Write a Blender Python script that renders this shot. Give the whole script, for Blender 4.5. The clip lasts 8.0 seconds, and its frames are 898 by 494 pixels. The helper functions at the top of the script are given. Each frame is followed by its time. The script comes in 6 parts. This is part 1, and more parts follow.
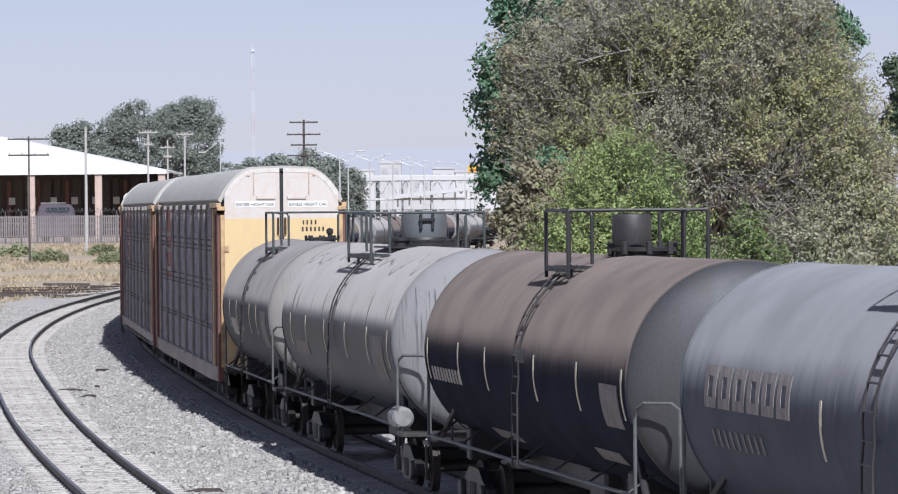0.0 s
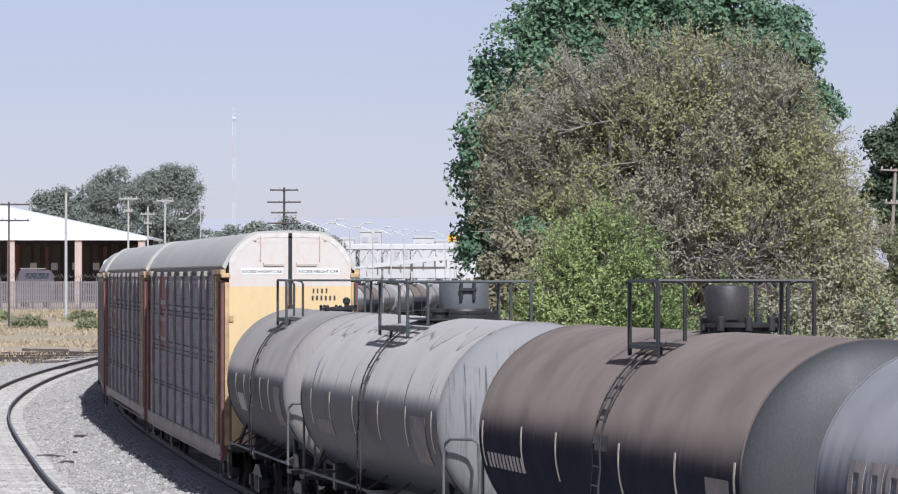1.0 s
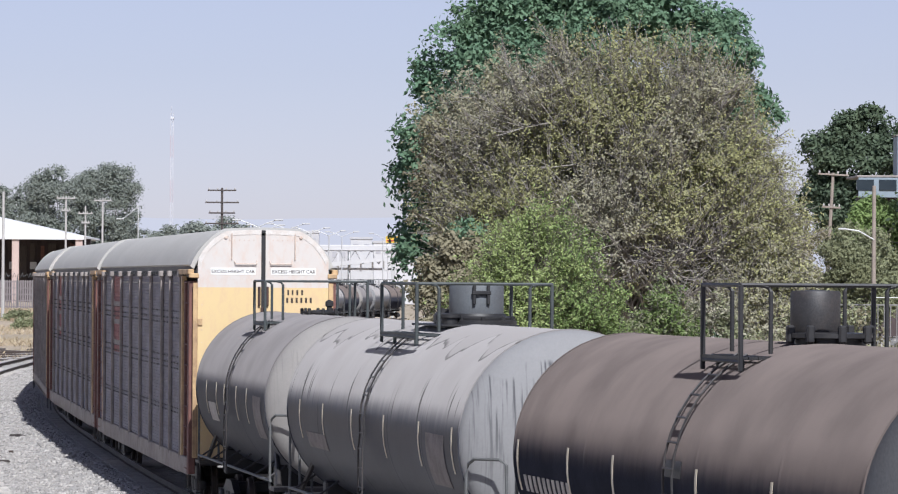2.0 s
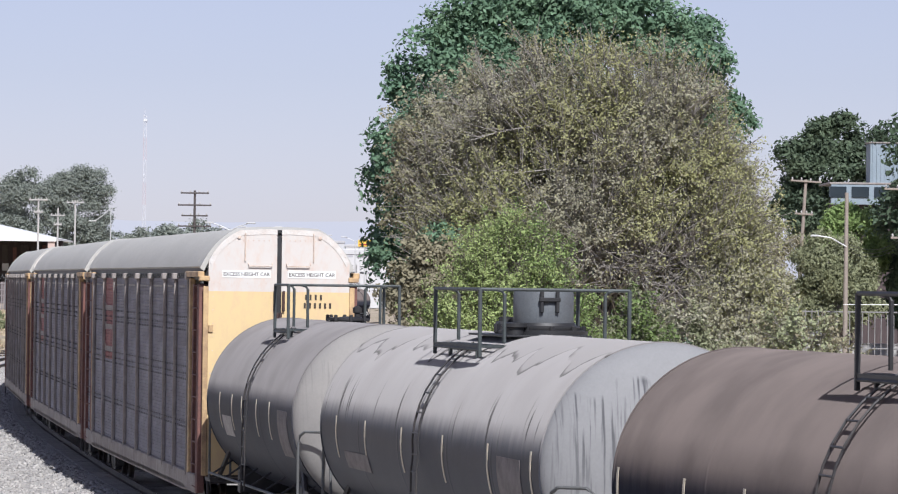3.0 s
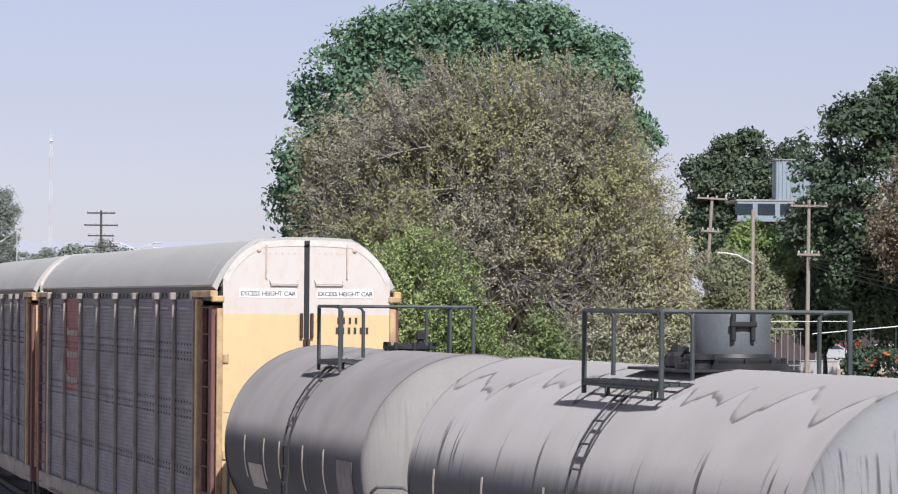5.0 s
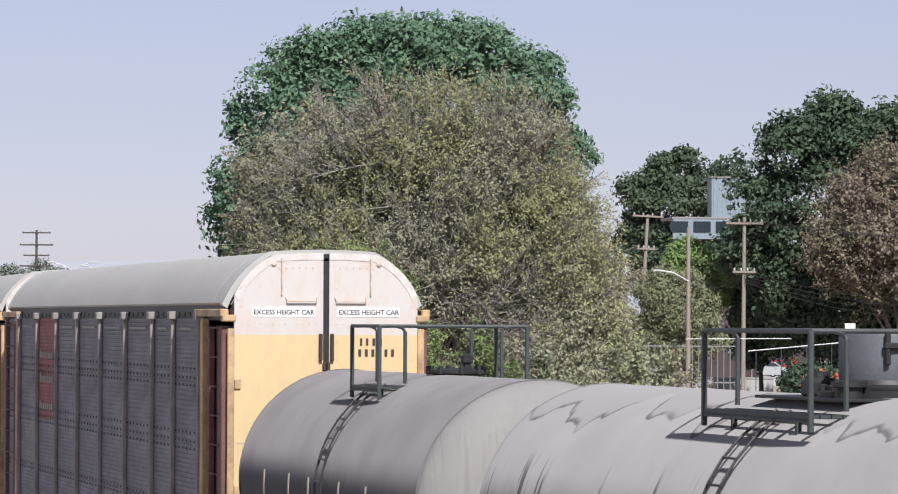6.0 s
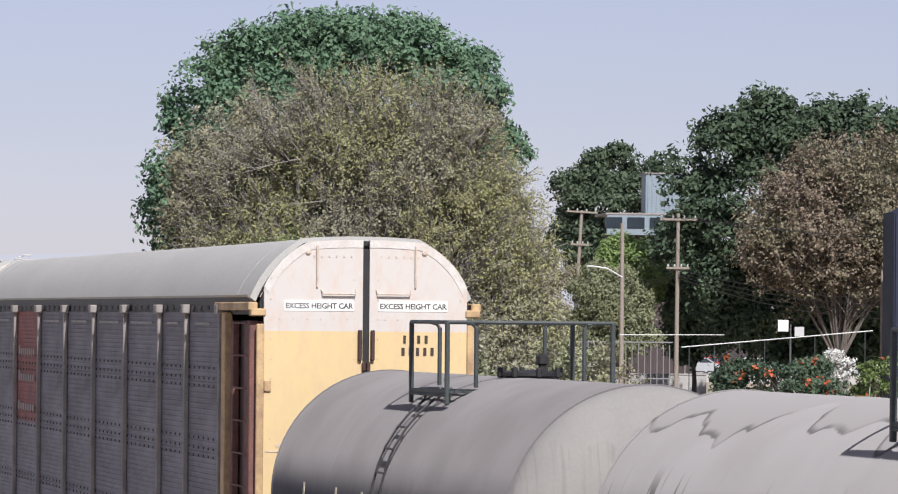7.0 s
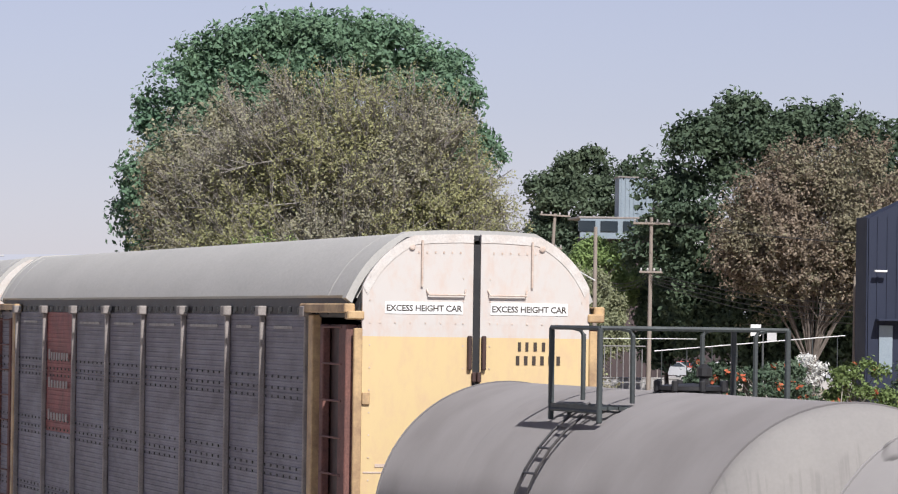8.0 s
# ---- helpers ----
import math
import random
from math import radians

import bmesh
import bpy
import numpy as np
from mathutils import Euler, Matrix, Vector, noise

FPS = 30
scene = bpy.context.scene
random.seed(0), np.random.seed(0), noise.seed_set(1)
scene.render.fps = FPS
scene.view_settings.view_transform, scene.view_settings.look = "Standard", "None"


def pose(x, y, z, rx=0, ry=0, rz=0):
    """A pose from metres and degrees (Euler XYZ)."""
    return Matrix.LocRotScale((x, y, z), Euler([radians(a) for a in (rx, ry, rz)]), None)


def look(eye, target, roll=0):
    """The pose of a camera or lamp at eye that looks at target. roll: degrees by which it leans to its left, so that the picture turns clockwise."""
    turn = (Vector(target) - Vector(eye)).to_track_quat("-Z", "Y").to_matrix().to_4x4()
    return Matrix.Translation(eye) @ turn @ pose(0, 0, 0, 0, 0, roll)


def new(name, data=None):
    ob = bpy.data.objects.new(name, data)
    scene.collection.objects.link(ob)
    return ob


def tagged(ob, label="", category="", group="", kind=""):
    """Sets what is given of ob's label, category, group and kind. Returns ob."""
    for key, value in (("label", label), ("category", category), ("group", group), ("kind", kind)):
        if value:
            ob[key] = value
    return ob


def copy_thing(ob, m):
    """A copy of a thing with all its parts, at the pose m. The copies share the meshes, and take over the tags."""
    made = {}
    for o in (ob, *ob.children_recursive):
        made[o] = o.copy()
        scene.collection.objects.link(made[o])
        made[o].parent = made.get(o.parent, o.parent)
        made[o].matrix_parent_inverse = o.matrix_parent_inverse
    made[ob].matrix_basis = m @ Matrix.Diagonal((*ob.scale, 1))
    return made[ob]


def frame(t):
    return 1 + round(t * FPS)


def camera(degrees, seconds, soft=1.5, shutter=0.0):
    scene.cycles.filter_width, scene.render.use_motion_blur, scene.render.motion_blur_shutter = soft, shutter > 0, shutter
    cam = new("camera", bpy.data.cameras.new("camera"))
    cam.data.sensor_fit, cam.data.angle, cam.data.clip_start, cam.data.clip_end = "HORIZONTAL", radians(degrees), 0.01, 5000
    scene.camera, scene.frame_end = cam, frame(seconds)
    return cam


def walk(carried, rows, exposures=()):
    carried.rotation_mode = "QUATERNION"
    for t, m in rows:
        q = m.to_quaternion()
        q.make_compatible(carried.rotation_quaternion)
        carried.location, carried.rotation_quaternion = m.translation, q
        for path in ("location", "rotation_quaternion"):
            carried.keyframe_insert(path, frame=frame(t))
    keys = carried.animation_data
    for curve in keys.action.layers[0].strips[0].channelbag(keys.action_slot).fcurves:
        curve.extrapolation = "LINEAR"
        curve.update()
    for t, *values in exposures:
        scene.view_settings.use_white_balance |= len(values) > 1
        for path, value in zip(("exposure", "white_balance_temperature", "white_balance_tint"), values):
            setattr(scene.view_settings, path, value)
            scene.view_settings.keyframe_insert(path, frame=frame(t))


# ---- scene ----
# Rail top is z = 0. The camera stands still on high ground and pans; the train comes along a long curve.
EYE = (0.0, 0.0, 4.81)
PAN = [  # seconds, turn to the right, tilt, lean
    (0.0, 0.001, -0.495, -0.507), (0.5, 0.130, 0.136, -0.182), (1.0, 0.268, 0.400, -0.004), (1.5, 0.721, 0.402, 0.119),
    (1.7, 0.894, 0.407, 0.199), (2.8, 1.390, 0.474, 0.642), (3.0, 1.432, 0.481, 0.722), (3.5, 2.159, 0.446, 0.452),
    (4.0, 2.408, 0.490, 0.401), (4.5, 2.554, 0.533, 0.527), (4.7, 2.580, 0.615, 0.489), (5.8, 3.156, 0.945, 0.278),
    (6.0, 3.465, 0.979, 0.240), (6.5, 4.070, 0.912, 0.408), (7.0, 4.322, 0.918, 0.511), (7.5, 4.550, 0.963, 0.659),
    (8.0, 4.670, 0.957, 0.823)]


def gaze(turn, tilt, lean):
    a, b = radians(turn), radians(tilt)
    way = Vector((math.sin(a) * math.cos(b), math.cos(a) * math.cos(b), math.sin(b)))
    return look(EYE, Vector(EYE) + way * 100, lean)


cam = camera(11.604, 8.0, soft=1.15)
walk(cam, [(t, gaze(a, b, c)) for t, a, b, c in PAN], exposures=[(0.0, 0.29, 5750, 10), (2.0, 0.32, 5850, 10), (4.2, 0.38, 5950, 11), (6.2, 0.32, 6050, 11), (8.0, 0.30, 6150, 11)])

# ---- light ----
SUN = Vector((0.226, -0.979, 1.0)).normalized()
world = bpy.data.worlds.new("sky")
scene.world = world
world.use_nodes = True
wn = world.node_tree.nodes
sky = wn.new("ShaderNodeTexSky")
sky.sky_type, sky.sun_disc = "NISHITA", False
sky.sun_elevation = math.asin(SUN.z)
sky.sun_rotation = math.atan2(SUN.x, SUN.y)
sky.altitude, sky.air_density, sky.dust_density, sky.ozone_density = 1800, 1.0, 1.2, 1.0
wn["Background"].inputs[1].default_value = 0.060
haze = wn.new("ShaderNodeHueSaturation")   # dry-season haze pales the whole sky
haze.inputs["Saturation"].default_value = 0.58
tint = wn.new("ShaderNodeMix")
tint.data_type, tint.blend_type = "RGBA", "MULTIPLY"
tint.inputs[0].default_value, tint.inputs[7].default_value = 1.0, (1.05, 0.965, 1.10, 1)
world.node_tree.links.new(sky.outputs[0], haze.inputs["Color"])
world.node_tree.links.new(haze.outputs[0], tint.inputs[6])
world.node_tree.links.new(tint.outputs[2], wn["Background"].inputs[0])
sun = new("sun", bpy.data.lights.new("sun", "SUN"))
sun.data.energy, sun.data.angle, sun.data.color = 4.6, radians(0.6), (1.0, 0.955, 0.895)
sun.matrix_world = look(SUN * 50, (0, 0, 0))


# ---- geometry helpers ----
class Geo:
    """Gathers vertices and faces of one mesh."""

    def __init__(self):
        self.v, self.f = [], []

    def add(self, vs, fs):
        n = len(self.v)
        self.v += [tuple(p) for p in vs]
        self.f += [tuple(i + n for i in face) for face in fs]
        return self

    def box(self, c, s, b=0.0, m=None):
        """A box of size s round c, its edges chamfered by b, turned by m."""
        hx, hy, hz = s[0] / 2, s[1] / 2, s[2] / 2
        b = min(b, hx * 0.45, hy * 0.45, hz * 0.45)
        vs, ids = [], {}
        sg = [(i, j, k) for i in (-1, 1) for j in (-1, 1) for k in (-1, 1)]
        if b <= 0:
            vs = [(i * hx, j * hy, k * hz) for i, j, k in sg]
            fs = [(0, 1, 3, 2), (4, 6, 7, 5), (0, 4, 5, 1), (2, 3, 7, 6), (0, 2, 6, 4), (1, 5, 7, 3)]
        else:
            h = (hx, hy, hz)
            for q in sg:
                for a in range(3):
                    ids[q, a] = len(vs)
                    vs.append([q[k] * (h[k] if k == a else h[k] - b) for k in range(3)])
            fs = [tuple(ids[q, a] for a in range(3)) for q in sg]
            for a in range(3):
                o = [k for k in range(3) if k != a]
                for e in (-1, 1):
                    ring = []
                    for i, j in ((-1, -1), (1, -1), (1, 1), (-1, 1)):
                        q = [0, 0, 0]
                        q[a], q[o[0]], q[o[1]] = e, i, j
                        ring.append(ids[tuple(q), a])
                    fs.append(tuple(ring))
                for i in (-1, 1):
                    for j in (-1, 1):
                        q0, q1 = [0, 0, 0], [0, 0, 0]
                        q0[a], q1[a] = -1, 1
                        q0[o[0]] = q1[o[0]] = i
                        q0[o[1]] = q1[o[1]] = j
                        q0, q1 = tuple(q0), tuple(q1)
                        fs.append((ids[q0, o[0]], ids[q1, o[0]], ids[q1, o[1]], ids[q0, o[1]]))
        c = Vector(c)
        return self.add([(m @ Vector(p) if m else Vector(p)) + c for p in vs], fs)

    def tube(self, pts, r, n=6, r1=None):
        """A round bar along a line of points, tapering to r1."""
        pts = [Vector(p) for p in pts]
        rings, k = [], len(pts)
        for i, p in enumerate(pts):
            d = (pts[min(i + 1, k - 1)] - pts[max(i - 1, 0)]).normalized()
            up = Vector((0, 0, 1)) if abs(d.z) < 0.9 else Vector((1, 0, 0))
            a = d.cross(up).normalized()
            b = d.cross(a)
            rr = r if r1 is None else r + (r1 - r) * i / max(k - 1, 1)
            rings.append([p + (a * math.cos(2 * math.pi * j / n) + b * math.sin(2 * math.pi * j / n)) * rr for j in range(n)])
        vs = [p for ring in rings for p in ring]
        fs = [(i * n + j, i * n + (j + 1) % n, (i + 1) * n + (j + 1) % n, (i + 1) * n + j) for i in range(k - 1) for j in range(n)]
        fs += [tuple(range(n)), tuple((k - 1) * n + j for j in range(n))]
        return self.add(vs, fs)

    def lathe(self, prof, c=(0, 0, 0), axis="x", n=32):
        """Turns a profile of (along, radius) round an axis through c."""
        vs, fs = [], []
        for u, r in prof:
            for j in range(n):
                a = 2 * math.pi * j / n
                p, q = r * math.cos(a), r * math.sin(a)
                o = {"x": (u, p, q), "y": (p, u, q), "z": (p, q, u)}[axis]
                vs.append((o[0] + c[0], o[1] + c[1], o[2] + c[2]))
        k = len(prof)
        fs = [(i * n + j, i * n + (j + 1) % n, (i + 1) * n + (j + 1) % n, (i + 1) * n + j) for i in range(k - 1) for j in range(n)]
        fs += [tuple(range(n)), tuple((k - 1) * n + j for j in range(n))]
        return self.add(vs, fs)

    def prism(self, outline, x0, x1, axis="x"):
        """A flat outline pushed from x0 to x1 along an axis."""
        n = len(outline)
        put = {"x": lambda u, a, b: (u, a, b), "y": lambda u, a, b: (a, u, b), "z": lambda u, a, b: (a, b, u)}[axis]
        vs = [put(u, a, b) for u in (x0, x1) for a, b in outline]
        fs = [(i, (i + 1) % n, n + (i + 1) % n, n + i) for i in range(n)] + [tuple(range(n)), tuple(range(n, 2 * n))]
        return self.add(vs, fs)

    def shell(self, r, zc, x0, x1, a0, a1, n=6, t=0.006):
        """A thin curved plate on the tank's flank: angles in degrees above the level of its axis, on the -y side."""
        vs = []
        for rr in (r, r + t):
            for x in (x0, x1):
                for i in range(n + 1):
                    a = radians(a0 + (a1 - a0) * i / n)
                    vs.append((x, -rr * math.cos(a), zc + rr * math.sin(a)))
        m = n + 1
        fs = [(2 * m + i, 2 * m + i + 1, 3 * m + i + 1, 3 * m + i) for i in range(n)]
        fs += [(i, m + i, m + i + 1, i + 1) for i in range(n)]
        fs += [(i, i + 1, 2 * m + i + 1, 2 * m + i) for i in range(n)] + [(m + i, 3 * m + i, 3 * m + i + 1, m + i + 1) for i in range(n)]
        fs += [(0, 2 * m, 3 * m, m), (n, m + n, 3 * m + n, 2 * m + n)]
        return self.add(vs, fs)

    def mesh(self, name, material, smooth=0):
        me = bpy.data.meshes.new(name)
        me.from_pydata(self.v, [], self.f)
        bm = bmesh.new()
        bm.from_mesh(me)
        bmesh.ops.recalc_face_normals(bm, faces=bm.faces)
        bm.to_mesh(me)
        bm.free()
        me.materials.append(material)
        if smooth:
            me.shade_smooth()
            me.set_sharp_from_angle(angle=radians(smooth))
        return me


def part(name, g, material, parent=None, label="", smooth=0, at=None):
    """Links a mesh as one object, under its thing or part if it has one."""
    ob = new(name, g.mesh(name, material, smooth) if isinstance(g, Geo) else g)
    if parent:
        ob.parent = parent
    if at is not None:
        ob.matrix_basis = at
    if label:
        ob["label"] = label
    return ob


def thing(name, label, category, m=None, group="", kind=""):
    ob = new(name)
    ob.empty_display_size = 0.3
    if m is not None:
        ob.matrix_basis = m
    return tagged(ob, label, category, group, kind)


def quick_mesh(name, verts, quads, material, smooth=False):
    """A mesh from numpy arrays of vertices and four-cornered faces."""
    me = bpy.data.meshes.new(name)
    nv, nf = len(verts), len(quads)
    me.vertices.add(nv)
    me.vertices.foreach_set("co", np.ascontiguousarray(verts, dtype=np.float32).ravel())
    me.loops.add(nf * 4)
    me.loops.foreach_set("vertex_index", np.ascontiguousarray(quads, dtype=np.int32).ravel())
    me.polygons.add(nf)
    me.polygons.foreach_set("loop_start", np.arange(nf, dtype=np.int32) * 4)
    me.update(calc_edges=True)
    me.validate()
    me.materials.append(material)
    if smooth:
        me.shade_smooth()
    return me


# ---- materials ----
def mat(name, color, rough=0.7, metal=0.0, second=None, scale=1.5, amount=0.5, fine=0.12, bump=0.15, bump_scale=40.0, space="Object", stretch=(1, 1, 1), spread=0.0, spec=0.5):
    """Paint or stuff with large patches towards a second colour, fine grain, relief, and a spread of tone from piece to piece."""
    m = bpy.data.materials.new(name)
    m.use_nodes = True
    nt = m.node_tree
    n, l = nt.nodes, nt.links
    b = n["Principled BSDF"]
    b.inputs["Metallic"].default_value = metal
    b.inputs["Specular IOR Level"].default_value = spec
    tc = n.new("ShaderNodeTexCoord")
    mp = n.new("ShaderNodeMapping")
    mp.inputs["Scale"].default_value = stretch
    l.new(tc.outputs[space], mp.inputs[0])
    big = n.new("ShaderNodeTexNoise")
    big.inputs["Scale"].default_value, big.inputs["Detail"].default_value, big.inputs["Roughness"].default_value = scale, 6, 0.65
    small = n.new("ShaderNodeTexNoise")
    small.inputs["Scale"].default_value, small.inputs["Detail"].default_value = bump_scale, 4
    l.new(mp.outputs[0], big.inputs["Vector"])
    l.new(mp.outputs[0], small.inputs["Vector"])
    ramp = n.new("ShaderNodeMapRange")
    ramp.inputs[1].default_value, ramp.inputs[2].default_value = 0.38, 0.66
    ramp.inputs[3].default_value, ramp.inputs[4].default_value = 0.0, amount
    l.new(big.outputs["Fac"], ramp.inputs[0])
    mix = n.new("ShaderNodeMix")
    mix.data_type = "RGBA"
    mix.inputs[6].default_value = (*color, 1)
    mix.inputs[7].default_value = (*(second or [c * 0.6 for c in color]), 1)
    l.new(ramp.outputs[0], mix.inputs[0])
    hsv = n.new("ShaderNodeHueSaturation")
    l.new(mix.outputs[2], hsv.inputs["Color"])
    tone = n.new("ShaderNodeMapRange")
    tone.inputs[1].default_value, tone.inputs[2].default_value = 0.3, 0.7
    tone.inputs[3].default_value, tone.inputs[4].default_value = 1 - fine, 1 + fine
    l.new(small.outputs["Fac"], tone.inputs[0])
    if spread:
        geo = n.new("ShaderNodeNewGeometry")
        info = n.new("ShaderNodeObjectInfo")
        add = n.new("ShaderNodeMath")
        add.operation = "ADD"
        l.new(geo.outputs["Random Per Island"], add.inputs[0])
        l.new(info.outputs["Random"], add.inputs[1])
        half = n.new("ShaderNodeMapRange")
        half.inputs[2].default_value = 2.0
        half.inputs[3].default_value, half.inputs[4].default_value = 1 - spread, 1 + spread
        l.new(add.outputs[0], half.inputs[0])
        mul = n.new("ShaderNodeMath")
        mul.operation = "MULTIPLY"
        l.new(half.outputs[0], mul.inputs[0])
        l.new(tone.outputs[0], mul.inputs[1])
        l.new(mul.outputs[0], hsv.inputs["Value"])
    else:
        l.new(tone.outputs[0], hsv.inputs["Value"])
    l.new(hsv.outputs[0], b.inputs["Base Color"])
    rr = n.new("ShaderNodeMapRange")
    rr.inputs[3].default_value, rr.inputs[4].default_value = max(rough - 0.12, 0.05), min(rough + 0.12, 1)
    l.new(big.outputs["Fac"], rr.inputs[0])
    l.new(rr.outputs[0], b.inputs["Roughness"])
    if bump:
        bp = n.new("ShaderNodeBump")
        bp.inputs["Strength"].default_value, bp.inputs["Distance"].default_value = bump, 0.02
        l.new(small.outputs["Fac"], bp.inputs["Height"])
        l.new(bp.outputs[0], b.inputs["Normal"])
    return m


def leaf_mat(name, color, second, spread=0.34):
    m = mat(name, color, 0.7, 0, second, 0.35, 0.9, 0.1, 0, 3, spread=spread, spec=0.22)
    n, l = m.node_tree.nodes, m.node_tree.links
    b = n["Principled BSDF"]
    tr = n.new("ShaderNodeBsdfTranslucent")
    src = b.inputs["Base Color"].links[0].from_socket
    l.new(src, tr.inputs[0])
    ms = n.new("ShaderNodeMixShader")
    ms.inputs[0].default_value = 0.22
    l.new(b.outputs[0], ms.inputs[1])
    l.new(tr.outputs[0], ms.inputs[2])
    l.new(ms.outputs[0], n["Material Output"].inputs[0])
    return m


# emits its colour by itself; used for the hazy far hills
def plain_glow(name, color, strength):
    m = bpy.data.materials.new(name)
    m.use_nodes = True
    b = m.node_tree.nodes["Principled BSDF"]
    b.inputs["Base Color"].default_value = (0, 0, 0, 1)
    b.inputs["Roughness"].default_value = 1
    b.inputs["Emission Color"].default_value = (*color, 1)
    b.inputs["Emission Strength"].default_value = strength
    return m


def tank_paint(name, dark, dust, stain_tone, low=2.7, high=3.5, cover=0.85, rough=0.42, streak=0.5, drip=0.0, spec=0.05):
    """Black tank paint: road dust and painted sunlight on the crown, painted shade on the flanks, streaks run down."""
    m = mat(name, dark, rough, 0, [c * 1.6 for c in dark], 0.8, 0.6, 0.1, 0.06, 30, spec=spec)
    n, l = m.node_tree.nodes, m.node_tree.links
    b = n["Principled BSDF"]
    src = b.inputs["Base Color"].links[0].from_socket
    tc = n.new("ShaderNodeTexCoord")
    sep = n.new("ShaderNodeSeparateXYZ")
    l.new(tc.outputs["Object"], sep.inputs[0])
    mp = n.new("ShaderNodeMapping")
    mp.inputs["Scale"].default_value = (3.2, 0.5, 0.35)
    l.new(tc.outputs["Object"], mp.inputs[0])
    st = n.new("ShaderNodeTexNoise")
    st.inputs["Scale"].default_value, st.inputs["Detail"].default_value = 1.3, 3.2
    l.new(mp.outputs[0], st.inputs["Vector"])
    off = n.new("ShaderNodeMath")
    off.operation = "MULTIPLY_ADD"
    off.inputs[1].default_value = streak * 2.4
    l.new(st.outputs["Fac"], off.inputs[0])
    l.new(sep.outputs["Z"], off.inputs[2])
    # height ramp: dusty sunlit tone on the crown, shaded tone on the flank
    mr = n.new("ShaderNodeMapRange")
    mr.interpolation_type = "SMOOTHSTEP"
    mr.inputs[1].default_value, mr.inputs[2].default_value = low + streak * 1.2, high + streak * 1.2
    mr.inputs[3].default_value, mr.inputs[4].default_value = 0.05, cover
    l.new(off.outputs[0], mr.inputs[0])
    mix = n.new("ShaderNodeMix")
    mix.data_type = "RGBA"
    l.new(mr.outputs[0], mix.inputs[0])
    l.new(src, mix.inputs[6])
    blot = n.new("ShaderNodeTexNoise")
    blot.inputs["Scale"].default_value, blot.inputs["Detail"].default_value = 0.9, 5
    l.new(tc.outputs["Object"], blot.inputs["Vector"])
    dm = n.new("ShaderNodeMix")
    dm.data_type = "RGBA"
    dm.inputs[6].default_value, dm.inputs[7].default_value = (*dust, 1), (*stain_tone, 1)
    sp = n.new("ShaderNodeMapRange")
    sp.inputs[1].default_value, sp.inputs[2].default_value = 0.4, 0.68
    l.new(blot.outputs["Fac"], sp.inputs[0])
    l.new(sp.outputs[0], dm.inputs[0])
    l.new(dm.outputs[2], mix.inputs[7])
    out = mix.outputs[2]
    if drip:
        # spills round the hatch with a scalloped lower edge, and thin dark runs below it
        def calc(op, p, q, r=None):
            nd = n.new("ShaderNodeMath")
            nd.operation = op
            for i, v in enumerate((p, q, r)):
                if isinstance(v, (int, float)):
                    nd.inputs[i].default_value = v
                elif v is not None:
                    l.new(v, nd.inputs[i])
            return nd.outputs[0]

        def ramp(src, lo, hi, top=1.0):
            nd = n.new("ShaderNodeMapRange")
            nd.interpolation_type = "SMOOTHSTEP"
            nd.inputs[1].default_value, nd.inputs[2].default_value, nd.inputs[4].default_value = lo, hi, top
            l.new(src, nd.inputs[0])
            return nd.outputs[0]

        def wave(scale, detail, w):
            nd = n.new("ShaderNodeTexNoise")
            nd.noise_dimensions = "2D"
            nd.inputs["Scale"].default_value, nd.inputs["Detail"].default_value = 1.0, detail
            co = n.new("ShaderNodeCombineXYZ")
            l.new(calc("MULTIPLY", sep.outputs["X"], scale), co.inputs[0])
            l.new(calc("MULTIPLY", turn, w), co.inputs[1])
            l.new(co.outputs[0], nd.inputs["Vector"])
            return nd.outputs["Fac"]

        turn = calc("ARCTAN2", calc("SUBTRACT", sep.outputs["Z"], 2.58), calc("ABSOLUTE", sep.outputs["Y"], 0.0))

        def stain(color, mask):
            nd = n.new("ShaderNodeMix")
            nd.data_type = "RGBA"
            nd.inputs[7].default_value = (*color, 1)
            l.new(mask, nd.inputs[0])
            l.new(out, nd.inputs[6])
            return nd.outputs[2]

        level = calc("MULTIPLY_ADD", wave(0.78, 2.4, 0.12), 1.35, turn)
        inside = ramp(level, 1.66, 1.672, drip)
        out = stain([c * 0.90 for c in stain_tone], inside)
        rim = calc("MULTIPLY", ramp(level, 1.645, 1.665), calc("SUBTRACT", 1.0, ramp(level, 1.668, 1.735)))
        fade = ramp(wave(0.9, 2.0, 1.1), 0.36, 0.52, 0.85)
        out = stain([c * 0.34 for c in stain_tone], calc("MULTIPLY", rim, fade))
        runs = ramp(wave(6.5, 2.5, 0.9), 0.60, 0.66)
        patch = ramp(wave(0.75, 1.0, 0.5), 0.46, 0.60)
        zone = calc("MULTIPLY", ramp(turn, 0.02, 0.16), calc("SUBTRACT", 1.0, ramp(turn, 0.34, 0.62)))
        out = stain([c * 0.2 for c in stain_tone], calc("MULTIPLY", calc("MULTIPLY", runs, patch), calc("MULTIPLY", zone, 0.85)))
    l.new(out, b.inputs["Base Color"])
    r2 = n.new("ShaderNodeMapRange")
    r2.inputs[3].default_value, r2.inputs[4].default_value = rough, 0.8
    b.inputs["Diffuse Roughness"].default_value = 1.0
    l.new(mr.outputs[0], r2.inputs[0])
